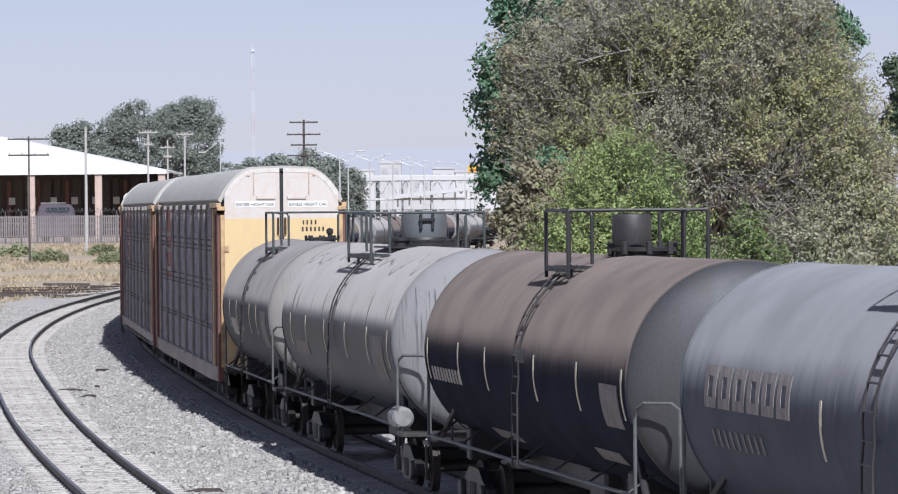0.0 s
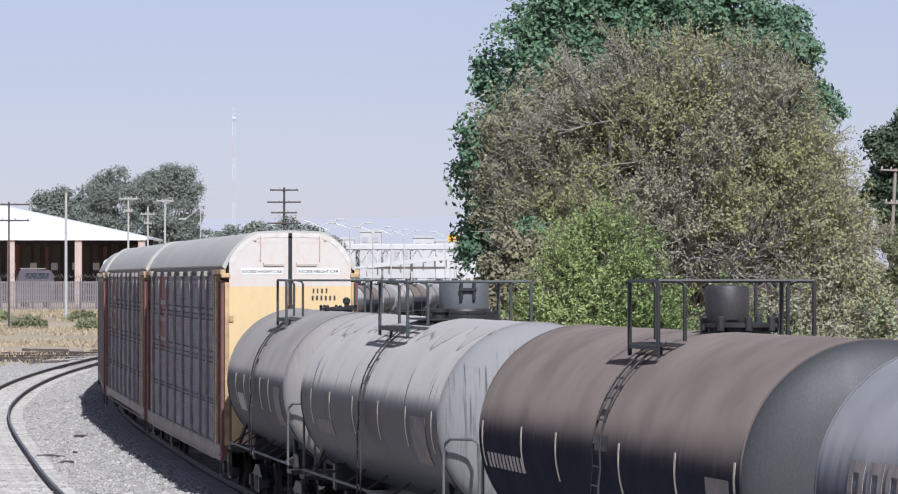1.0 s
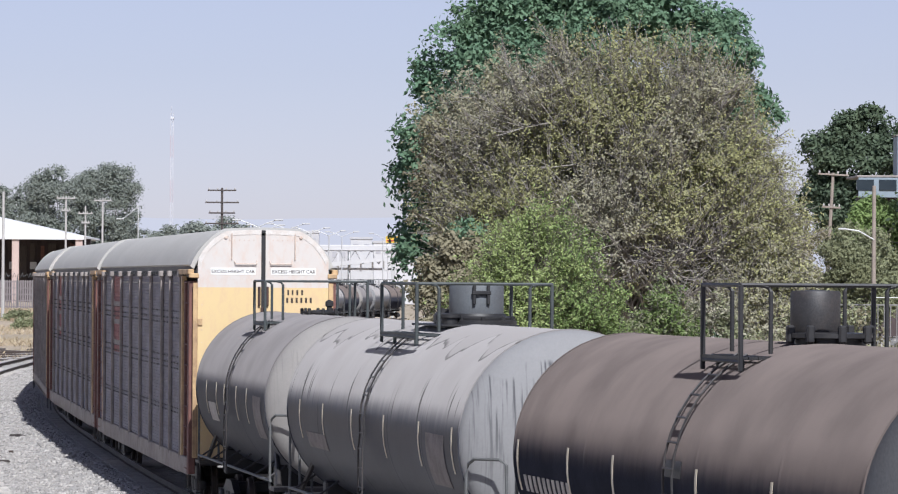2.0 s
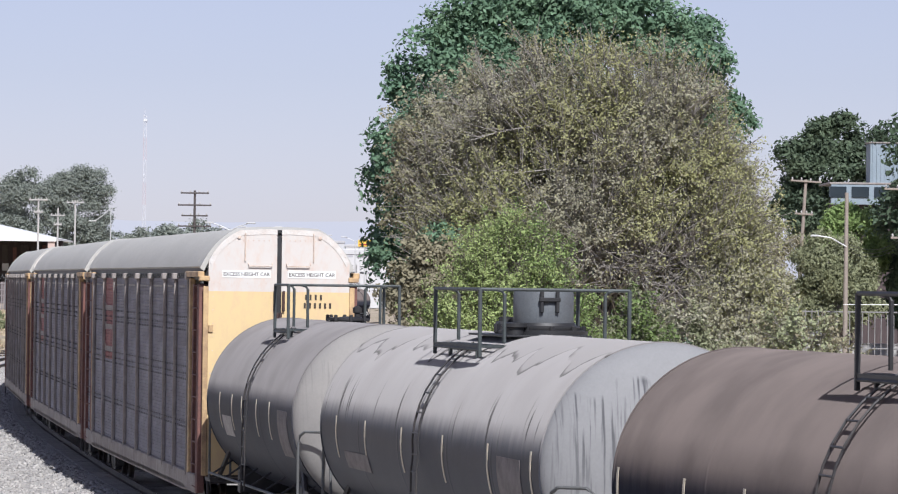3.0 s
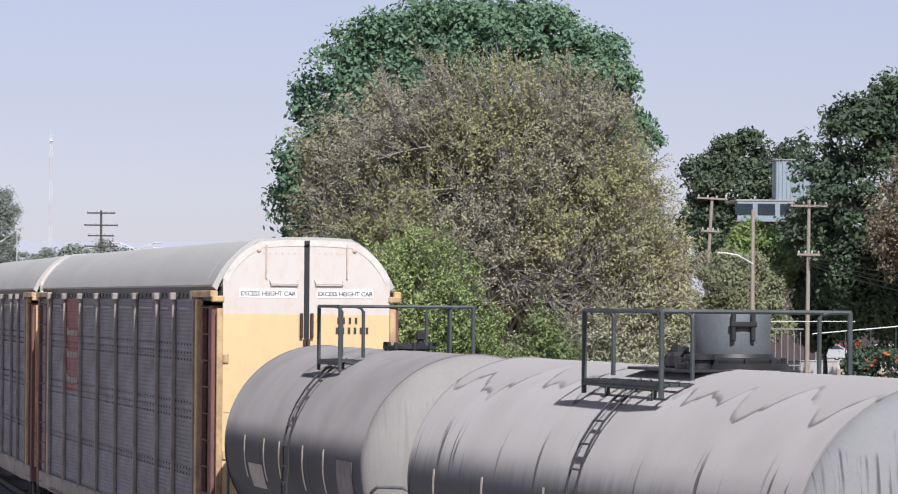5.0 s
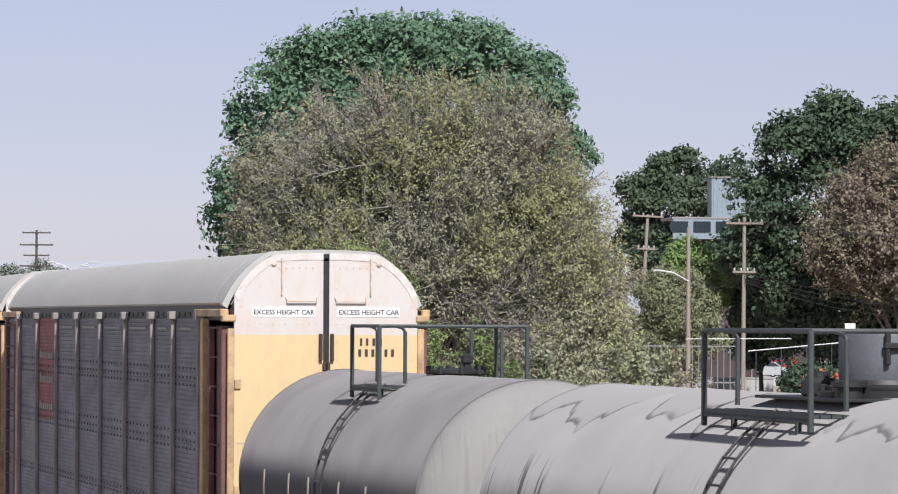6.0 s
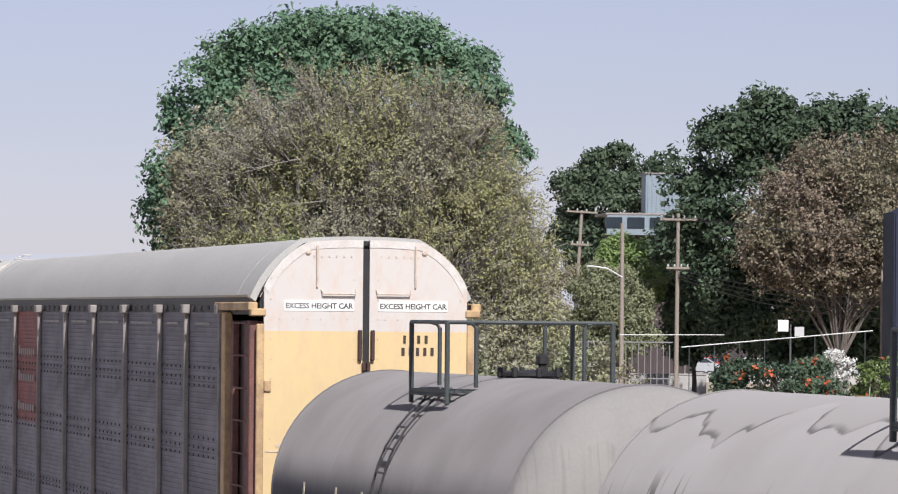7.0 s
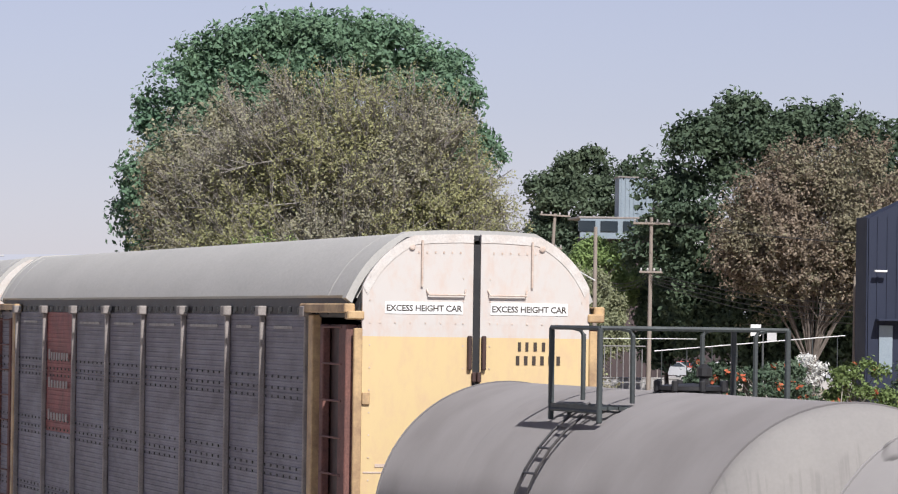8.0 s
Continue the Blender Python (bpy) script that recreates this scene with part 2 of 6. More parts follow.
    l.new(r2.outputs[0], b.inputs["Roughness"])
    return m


def head_paint(name, base, second, drip, amount):
    """A dusty tank end: dark liquid has run down from a wavy edge below the crown."""
    m = mat(name, base, 0.75, 0, second, 0.9, 0.8, 0.03, 0.03, 30, spec=0.2)
    n, l = m.node_tree.nodes, m.node_tree.links
    b = n["Principled BSDF"]
    src = b.inputs["Base Color"].links[0].from_socket
    tc = n.new("ShaderNodeTexCoord")
    sep = n.new("ShaderNodeSeparateXYZ")
    l.new(tc.outputs["Object"], sep.inputs[0])

    def run(stretch, scale, detail, lo, hi):
        mp = n.new("ShaderNodeMapping")
        mp.inputs["Scale"].default_value = stretch
        l.new(tc.outputs["Object"], mp.inputs[0])
        t = n.new("ShaderNodeTexNoise")
        t.inputs["Scale"].default_value, t.inputs["Detail"].default_value = scale, detail
        l.new(mp.outputs[0], t.inputs["Vector"])
        r = n.new("ShaderNodeMapRange")
        r.interpolation_type = "SMOOTHSTEP"
        r.inputs[1].default_value, r.inputs[2].default_value = lo, hi
        l.new(t.outputs["Fac"], r.inputs[0])
        return t, r

    _, drips = run((0.3, 15.0, 0.7), 1.3, 4, 0.50, 0.66)
    wavy, _ = run((0.3, 1.6, 0.3), 1.2, 1, 0.4, 0.6)
    edge = n.new("ShaderNodeMath")
    edge.operation = "MULTIPLY_ADD"
    edge.inputs[1].default_value = 1.5
    l.new(wavy.outputs["Fac"], edge.inputs[0])
    l.new(sep.outputs["Z"], edge.inputs[2])
    band = n.new("ShaderNodeValToRGB")   # from the lower end of the runs up to their edge
    el = band.color_ramp.elements
    el[0].position, el[0].color = 0.05, (0.25, 0.25, 0.25, 1)
    el[1].position, el[1].color = 1.0, (0, 0, 0, 1)
    for pos, v in ((0.5, 0.9), (0.72, 1.0), (0.75, 0.0)):
        e = el.new(pos)
        e.color = (v, v, v, 1)
    span = n.new("ShaderNodeMapRange")
    span.inputs[1].default_value, span.inputs[2].default_value = 2.6, 4.9
    l.new(edge.outputs[0], span.inputs[0])
    l.new(span.outputs[0], band.inputs[0])
    mul = n.new("ShaderNodeMath")
    mul.operation = "MULTIPLY"
    l.new(drips.outputs[0], mul.inputs[0])
    l.new(band.outputs[0], mul.inputs[1])
    amt = n.new("ShaderNodeMath")
    amt.operation = "MULTIPLY"
    amt.inputs[1].default_value = amount * 0.85
    l.new(mul.outputs[0], amt.inputs[0])
    mix = n.new("ShaderNodeMix")
    mix.data_type = "RGBA"
    mix.inputs[7].default_value = (*drip, 1)
    l.new(amt.outputs[0], mix.inputs[0])
    l.new(src, mix.inputs[6])
    l.new(mix.outputs[2], b.inputs["Base Color"])
    return m


def two_tone(name, top, bottom, z, wear):
    """Door paint: one colour above a level line, another below, with rust runs."""
    m = mat(name, top, 0.6, 0, top, 2, 0, 0.05, 0.05, 60)
    n, l = m.node_tree.nodes, m.node_tree.links
    b = n["Principled BSDF"]
    tc = n.new("ShaderNodeTexCoord")
    sep = n.new("ShaderNodeSeparateXYZ")
    l.new(tc.outputs["Object"], sep.inputs[0])
    gt = n.new("ShaderNodeMath")
    gt.operation = "GREATER_THAN"
    gt.inputs[1].default_value = z
    l.new(sep.outputs["Z"], gt.inputs[0])
    mix = n.new("ShaderNodeMix")
    mix.data_type = "RGBA"
    mix.inputs[6].default_value, mix.inputs[7].default_value = (*bottom, 1), (*top, 1)
    l.new(gt.outputs[0], mix.inputs[0])
    mp = n.new("ShaderNodeMapping")
    mp.inputs["Scale"].default_value = (1, 2.6, 1.3)
    l.new(tc.outputs["Object"], mp.inputs[0])
    ns = n.new("ShaderNodeTexNoise")
    ns.inputs["Scale"].default_value, ns.inputs["Detail"].default_value, ns.inputs["Roughness"].default_value = 2.2, 8, 0.7
    l.new(mp.outputs[0], ns.inputs["Vector"])
    mr = n.new("ShaderNodeMapRange")
    mr.inputs[1].default_value, mr.inputs[2].default_value, mr.inputs[4].default_value = 0.46, 0.80, 0.6
    l.new(ns.outputs["Fac"], mr.inputs[0])
    m2 = n.new("ShaderNodeMix")
    m2.data_type = "RGBA"
    m2.inputs[7].default_value = (*wear, 1)
    l.new(mr.outputs[0], m2.inputs[0])
    l.new(mix.outputs[2], m2.inputs[6])
    l.new(m2.outputs[2], b.inputs["Base Color"])
    return m


M = {
    "ballast": mat("ballast", (0.42, 0.395, 0.368), 0.95, 0, (0.31, 0.292, 0.272), 0.35, 0.7, 0.45, 0.9, 22, "Object"),
    "stone": mat("stone", (0.43, 0.405, 0.38), 0.9, 0, (0.31, 0.295, 0.278), 3, 0.6, 0.15, 0.2, 40, spread=0.45),
    "earth": mat("earth", (0.40, 0.325, 0.24), 0.95, 0, (0.28, 0.24, 0.165), 0.05, 0.75, 0.25, 0.5, 3),
    "drygrass": mat("drygrass", (0.50, 0.395, 0.265), 0.9, 0, (0.36, 0.315, 0.20), 0.12, 0.7, 0.1, 0, 5, spread=0.4),
    "rail": mat("rail", (0.085, 0.065, 0.055), 0.6, 0.6, (0.05, 0.04, 0.035), 2, 0.6, 0.2, 0.2, 30),
    "railhead": mat("railhead", (0.33, 0.31, 0.30), 0.4, 0.9, (0.25, 0.22, 0.2), 2, 0.6, 0.1, 0.05, 30),
    "tie": mat("tie", (0.42, 0.395, 0.365), 0.95, 0, (0.32, 0.295, 0.27), 3, 0.7, 0.25, 0.5, 25, spread=0.3),
    "panel": mat("panel", (0.215, 0.205, 0.24), 0.55, 0.0, (0.115, 0.10, 0.112), 1.3, 0.75, 0.15, 0.1, 50, spread=0.16, stretch=(0.5, 1, 1.8), spec=0.25),
    "panel_red": mat("panel_red", (0.30, 0.08, 0.07), 0.6, 0.1, (0.13, 0.06, 0.055), 2.5, 0.7, 0.15, 0.1, 50),
    "sill": mat("sill", (0.33, 0.285, 0.25), 0.7, 0, (0.17, 0.14, 0.125), 1.6, 0.7, 0.2, 0.15, 40),
    "galv": mat("galv", (0.32, 0.285, 0.262), 0.65, 0.0, (0.13, 0.11, 0.10), 2, 0.6, 0.15, 0.1, 40),
    "roof": mat("roof", (0.46, 0.445, 0.415), 0.8, 0.0, (0.39, 0.38, 0.355), 0.8, 0.6, 0.06, 0.06, 30, stretch=(0.4, 1, 1)),
    "rustpost": mat("rustpost", (0.19, 0.085, 0.068), 0.8, 0, (0.095, 0.055, 0.05), 3, 0.7, 0.2, 0.2, 40),
    "yellow": mat("yellow", (0.54, 0.37, 0.19), 0.6, 0, (0.20, 0.12, 0.08), 2.4, 0.85, 0.08, 0.1, 50),
    "endpaint": two_tone("endpaint", (0.565, 0.525, 0.485), (0.64, 0.485, 0.25), 4.62, (0.56, 0.36, 0.25)),
    "hoop": mat("hoop", (0.615, 0.585, 0.545), 0.6, 0, (0.50, 0.42, 0.36), 5, 0.55, 0.08, 0.05, 50),
    "white": mat("white", (0.80, 0.80, 0.78), 0.55, 0, (0.68, 0.66, 0.62), 2, 0.5, 0.05, 0.05, 50),
    "black": mat("black", (0.018, 0.018, 0.02), 0.5, 0, (0.035, 0.032, 0.03), 3, 0.6, 0.1, 0.1, 40),
    "steel": mat("steel", (0.035, 0.034, 0.036), 0.55, 0.1, (0.075, 0.062, 0.055), 3, 0.6, 0.2, 0.15, 40),
    "railsteel": mat("railsteel", (0.065, 0.075, 0.075), 0.55, 0, (0.04, 0.042, 0.042), 3, 0.6, 0.15, 0.1, 40, spec=0.3),
    "greysteel": mat("greysteel", (0.12, 0.125, 0.125), 0.6, 0.0, (0.07, 0.066, 0.062), 3, 0.6, 0.15, 0.15, 40),
    "fencegrey": mat("fencegrey", (0.24, 0.235, 0.23), 0.7, 0, (0.16, 0.15, 0.145), 2, 0.6, 0.1, 0.05, 30),
    "drum": mat("drum", (0.115, 0.125, 0.135), 0.6, 0, (0.085, 0.086, 0.09), 3, 0.6, 0.1, 0.05, 40),
    "letter": mat("letter", (0.05, 0.035, 0.025), 0.6, 0, (0.03, 0.02, 0.02), 8, 0.4, 0.1, 0, 50),
    "fadedwhite": mat("fadedwhite", (0.42, 0.39, 0.36), 0.7, 0, (0.22, 0.19, 0.17), 4, 0.7, 0.2, 0.1, 60),
    "fadedblock": mat("fadedblock", (0.34, 0.30, 0.275), 0.8, 0, (0.14, 0.13, 0.13), 3, 0.8, 0.25, 0.1, 60, stretch=(2.5, 0.6, 0.6)),
    "placard": mat("placard", (0.19, 0.165, 0.16), 0.7, 0, (0.11, 0.095, 0.09), 4, 0.7, 0.2, 0.1, 60),
    "stripe": mat("stripe", (0.62, 0.55, 0.42), 0.5, 0, (0.40, 0.34, 0.26), 5, 0.6, 0.1, 0.05, 60),
    "wheel": mat("wheel", (0.045, 0.034, 0.03), 0.7, 0.2, (0.028, 0.024, 0.022), 4, 0.6, 0.2, 0.15, 40),
    # low and high put the dust's edge where sunlight ends on the flank
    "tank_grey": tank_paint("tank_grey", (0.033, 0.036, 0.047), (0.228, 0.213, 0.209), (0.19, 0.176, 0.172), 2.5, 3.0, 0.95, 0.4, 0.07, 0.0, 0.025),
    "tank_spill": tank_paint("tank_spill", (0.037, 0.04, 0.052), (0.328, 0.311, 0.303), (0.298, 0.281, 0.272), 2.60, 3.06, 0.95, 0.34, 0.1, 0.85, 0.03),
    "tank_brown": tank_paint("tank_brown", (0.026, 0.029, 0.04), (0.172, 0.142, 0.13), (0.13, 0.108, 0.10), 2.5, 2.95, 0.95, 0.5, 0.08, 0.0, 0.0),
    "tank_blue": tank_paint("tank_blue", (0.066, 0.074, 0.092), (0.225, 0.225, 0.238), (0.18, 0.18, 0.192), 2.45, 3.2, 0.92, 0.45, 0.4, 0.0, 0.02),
    "head_cream": head_paint("head_cream", (0.285, 0.268, 0.25), (0.235, 0.222, 0.212), (0.15, 0.14, 0.135), 0.35),
    "head_light": head_paint("head_light", (0.25, 0.247, 0.248), (0.215, 0.213, 0.215), (0.06, 0.06, 0.066), 1.0),
    "head_dark": mat("head_dark", (0.05, 0.051, 0.056), 0.6, 0, (0.05, 0.047, 0.047), 1.0, 0.7, 0.15, 0.08, 30, stretch=(1, 2, 0.8)),
    "bark": mat("bark", (0.17, 0.145, 0.125), 0.9, 0, (0.09, 0.075, 0.065), 3, 0.7, 0.2, 0.5, 20),
    "twig": mat("twig", (0.40, 0.37, 0.34), 0.9, 0, (0.15, 0.13, 0.115), 3, 0.7, 0.2, 0, 20, spread=0.3),
    "leaf_deep": leaf_mat("leaf_deep", (0.105, 0.178, 0.112), (0.16, 0.24, 0.142), 0.4),
    "leaf_olive": leaf_mat("leaf_olive", (0.365, 0.36, 0.19), (0.345, 0.35, 0.155), 0.22),
    "leaf_grey": leaf_mat("leaf_grey", (0.37, 0.355, 0.265), (0.33, 0.32, 0.20), 0.2),
    "leaf_dusk": leaf_mat("leaf_dusk", (0.29, 0.262, 0.175), (0.26, 0.24, 0.155), 0.22),
    "leaf_fresh": leaf_mat("leaf_fresh", (0.21, 0.28, 0.10), (0.16, 0.23, 0.085), 0.4),
    "leaf_mid": leaf_mat("leaf_mid", (0.10, 0.14, 0.09), (0.14, 0.18, 0.105), 0.4),
    "leaf_lime": leaf_mat("leaf_lime", (0.31, 0.365, 0.15), (0.25, 0.31, 0.12), 0.4),
    "leaf_sage": leaf_mat("leaf_sage", (0.29, 0.31, 0.185), (0.23, 0.24, 0.13)),
    "leaf_brown": leaf_mat("leaf_brown", (0.30, 0.24, 0.18), (0.25, 0.205, 0.145), 0.3),
    "leaf_dark": leaf_mat("leaf_dark", (0.078, 0.115, 0.074), (0.12, 0.165, 0.095), 0.35),
    # distance haze painted in: far leaves are paler and greyer
    "leaf_far_haze": leaf_mat("leaf_far_haze", (0.25, 0.275, 0.24), (0.225, 0.245, 0.205), 0.12),
    "flower": leaf_mat("flower", (0.50, 0.13, 0.065), (0.60, 0.24, 0.11)),
    "wood": mat("wood", (0.30, 0.255, 0.215), 0.9, 0, (0.19, 0.16, 0.135), 3, 0.6, 0.15, 0.3, 30, stretch=(6, 6, 0.5)),
    "wooddark": mat("wooddark", (0.085, 0.07, 0.065), 0.9, 0, (0.05, 0.045, 0.04), 3, 0.6, 0.15, 0.3, 30, stretch=(6, 6, 0.5)),
    "concrete": mat("concrete", (0.46, 0.44, 0.42), 0.9, 0, (0.34, 0.32, 0.30), 0.8, 0.6, 0.1, 0.2, 20),
    "pinkstone": mat("pinkstone", (0.52, 0.40, 0.35), 0.9, 0, (0.42, 0.32, 0.28), 0.8, 0.6, 0.1, 0.2, 20),
    "sheet": mat("sheet", (0.78, 0.78, 0.78), 0.5, 0.1, (0.62, 0.61, 0.60), 0.15, 0.5, 0.04, 0.05, 8),
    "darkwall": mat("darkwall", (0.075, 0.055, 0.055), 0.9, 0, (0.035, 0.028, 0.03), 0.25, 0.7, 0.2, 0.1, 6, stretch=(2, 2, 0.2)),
    "bluewall": mat("bluewall", (0.26, 0.31, 0.35), 0.6, 0.1, (0.19, 0.235, 0.275), 0.5, 0.5, 0.08, 0.1, 10),
    "navy": mat("navy", (0.012, 0.018, 0.042), 0.7, 0.0, (0.008, 0.012, 0.03), 0.4, 0.5, 0.08, 0.1, 10),
    "glass": mat("glass", (0.03, 0.04, 0.05), 0.12, 0, (0.05, 0.06, 0.07), 0.5, 0.4, 0.03, 0, 10),
    "red": mat("red", (0.45, 0.06, 0.04), 0.6, 0, (0.3, 0.05, 0.04), 2, 0.5, 0.1, 0.1, 20),
    "purple": mat("purple", (0.11, 0.09, 0.115), 0.6, 0, (0.075, 0.065, 0.078), 1, 0.5, 0.1, 0.1, 20),
    "rubber": mat("rubber", (0.02, 0.02, 0.02), 0.8, 0, (0.035, 0.033, 0.03), 4, 0.5, 0.1, 0.1, 40),
    "signyellow": mat("signyellow", (0.75, 0.50, 0.06), 0.6, 0, (0.6, 0.38, 0.05), 2, 0.5, 0.1, 0.1, 20),
    "bloom": leaf_mat("bloom", (0.75, 0.74, 0.70), (0.65, 0.64, 0.58), 0.2),
    # distance haze on the hills is a glow of their own colour
    "hill_glow": plain_glow("hill_glow", (0.50, 0.495, 0.545), 1.0),
    "hill_near_glow": plain_glow("hill_near_glow", (0.455, 0.45, 0.49), 1.0),
}

# ---- the line of the track ----
STEP = 0.5
RUN = np.arange(-600, 220.01, STEP)
HEAD = -1.41868 + 0.00094412 * RUN + 1.6093e-6 * RUN ** 2 / 2
ZERO = int(np.argmin(abs(RUN)))
LX = np.concatenate([[0], np.cumsum((np.cos(HEAD)[1:] + np.cos(HEAD)[:-1]) / 2 * STEP)])
LY = np.concatenate([[0], np.cumsum((np.sin(HEAD)[1:] + np.sin(HEAD)[:-1]) / 2 * STEP)])
LX, LY = LX - LX[ZERO] - 0.5933, LY - LY[ZERO] + 81.5637
# the curve bulges a little outwards before it swings back
BULGE_IN, BULGE_OUT = np.clip((-38 - RUN) / 57, 0, 1), np.clip((-110 - RUN) / 110, 0, 1)
LX = LX - 0.62 * (BULGE_IN ** 2 * (3 - 2 * BULGE_IN) - BULGE_OUT ** 2 * (3 - 2 * BULGE_OUT))


def line(s, off=0.0):
    """The point s metres along the track, off metres to the side of the second track."""
    h = np.interp(s, RUN, HEAD)
    return float(np.interp(s, RUN, LX) + math.sin(h) * off), float(np.interp(s, RUN, LY) - math.cos(h) * off), float(h)


def car_pose(s, half):
    """The pose of a car whose middle is s metres along, on two bogies."""
    ax, ay, _ = line(s + half)
    bx, by, _ = line(s - half)
    return Matrix.Translation(((ax + bx) / 2, (ay + by) / 2, 0)) @ Matrix.Rotation(math.atan2(ay - by, ax - bx), 4, "Z")


SPEED, START = 6.8457, -23.844
TRACK2, TRACK2_Z = 5.65, -0.12


# ---- ground ----
def terrain(x, y):
    """Level ground that rises towards the yard on the far side of the tracks."""
    k = np.clip((y - 330) / 160, 0, 1)
    side = np.clip((-8 - x) / 14, 0, 1)
    return -0.55 + 1.9 * k * k * (3 - 2 * k) * side


def build_ground():
    ys = np.concatenate([np.linspace(-400, -20, 12), np.linspace(0, 700, 141), np.geomspace(740, 9000, 24)])
    xs = np.concatenate([-np.geomspace(4000, 130, 16), np.linspace(-120, 120, 97), np.geomspace(130, 4000, 16)])
    gx, gy = np.meshgrid(xs, ys)
    gz = terrain(gx, gy)
    rough = np.array([noise.noise((a * 0.11, b * 0.05, 0)) for a, b in zip(gx.ravel(), gy.ravel())]).reshape(gx.shape)
    gz = gz + rough * 0.12 * (gy < 720)
    verts = np.stack([gx, gy, gz], -1).reshape(-1, 3)
    nx, ny = len(xs), len(ys)
    i = (np.arange(ny - 1)[:, None] * nx + np.arange(nx - 1)).ravel()
    ob = new("ground", quick_mesh("ground", verts, np.stack([i, i + 1, i + nx + 1, i + nx], -1), M["earth"], True))
    tagged(ob, "dry earth with straw-coloured grass beside the tracks", "ground", kind="structure")


BED = [(-6.5, -0.75), (-4.2, -0.62), (-2.3, -0.175), (2.0, -0.175), (3.1, -0.38), (4.0, -0.31), (7.3, -0.31), (9.0, -0.42), (11.5, -0.5), (13.5, -0.75)]


def bed_height(off):
    return np.interp(off, [a for a, b in BED], [b for a, b in BED])


def build_ballast():
    offs = np.concatenate([np.linspace(-6.5, -2.3, 8), np.linspace(-2.2, 13.5, 64)])
    ss = np.arange(-430, 120.1, 0.7)
    h = np.interp(ss, RUN, HEAD)
    cx, cy = np.interp(ss, RUN, LX), np.interp(ss, RUN, LY)
    X = cx[:, None] + np.sin(h)[:, None] * offs
    Y = cy[:, None] - np.cos(h)[:, None] * offs
    rs = np.random.RandomState(4)
    Z = bed_height(offs)[None, :] + rs.normal(0, 0.018, X.shape)
    n = len(offs)
    i = (np.arange(len(ss) - 1)[:, None] * n + np.arange(n - 1)).ravel()
    me = quick_mesh("ballast", np.stack([X, Y, Z], -1).reshape(-1, 3), np.stack([i, i + n, i + n + 1, i + 1], -1), M["ballast"], True)
    tagged(new("ballast", me), "pale grey crushed stone ballast under the tracks", "ballast", kind="structure")
    # loose stones, each a squashed block
    N = 52000
    s = 16 - 180 * rs.rand(N) ** 1.5
    off = rs.uniform(1.4, 12.5, N)
    h = np.interp(s, RUN, HEAD)
    c = np.stack([np.interp(s, RUN, LX) + np.sin(h) * off, np.interp(s, RUN, LY) - np.cos(h) * off, bed_height(off) + 0.006], -1)
    size = rs.gamma(4.0, 0.006, N)[:, None, None] + 0.01
    base = np.array([(-1, -1, -1), (1, -1, -1), (1, 1, -1), (-1, 1, -1), (-1, -1, 1), (1, -1, 1), (1, 1, 1), (-1, 1, 1)], float)
    p = base[None] * size * rs.uniform(0.55, 1.25, (N, 8, 3)) * np.array([1, 1, 0.7])
    a = rs.uniform(0, 6.28, N)
    ca, sa = np.cos(a)[:, None], np.sin(a)[:, None]
    p = np.stack([p[..., 0] * ca - p[..., 1] * sa, p[..., 0] * sa + p[..., 1] * ca, p[..., 2]], -1) + c[:, None]
    q = np.array([(4, 5, 6, 7), (0, 1, 5, 4), (1, 2, 6, 5), (2, 3, 7, 6), (3, 0, 4, 7)])
    quads = (np.arange(N)[:, None, None] * 8 + q).reshape(-1, 4)
    tagged(new("gravel", quick_mesh("gravel", p.reshape(-1, 3), quads, M["stone"])), "loose pale grey ballast stones", "gravel", kind="stuff")


def build_tracks():
    foot = [(-0.075, -0.17), (0.075, -0.17), (0.075, -0.155), (0.012, -0.135), (0.012, -0.045), (0.036, -0.035), (0.036, -0.004), (-0.036, -0.004), (-0.036, -0.035), (-0.012, -0.045), (-0.012, -0.135), (-0.075, -0.155)]
    cap = [(-0.034, -0.004), (0.034, -0.004), (0.03, 0.0), (-0.03, 0.0)]
    tie = Geo().box((0, 0, 0), (0.24, 2.55, 0.2), 0.02).mesh("tie", M["tie"])
    for k, (off, z, label) in enumerate(((0.0, 0.0, "railway track that the train runs on"), (TRACK2, TRACK2_Z, "empty rusty railway track in pale ballast"))):
        tr = thing("railway_track", label, "railway track", kind="structure")
        for side in (-0.752, 0.752):
            for prof, name, m in ((foot, "rail", M["rail"]), (cap, "rail_head", M["railhead"])):
                g = Geo()
                ss = np.arange(-470, 130.1, 2.0)
                n = len(prof)
                vs = []
                for s in ss:
                    for a, b in prof:
                        x, y, _ = line(s, off + side + a)
                        vs.append((x, y, z + b))
                fs = [(i * n + j, i * n + (j + 1) % n, (i + 1) * n + (j + 1) % n, (i + 1) * n + j) for i in range(len(ss) - 1) for j in range(n)]
                part(name, g.add(vs, fs), m, tr)
        for i in range(290):
            s = 14 - i * 0.62
            x, y, h = line(s, off)
            part("tie", tie, None, tr, at=Matrix.Translation((x, y, z - 0.25)) @ Matrix.Rotation(h, 4, "Z"))


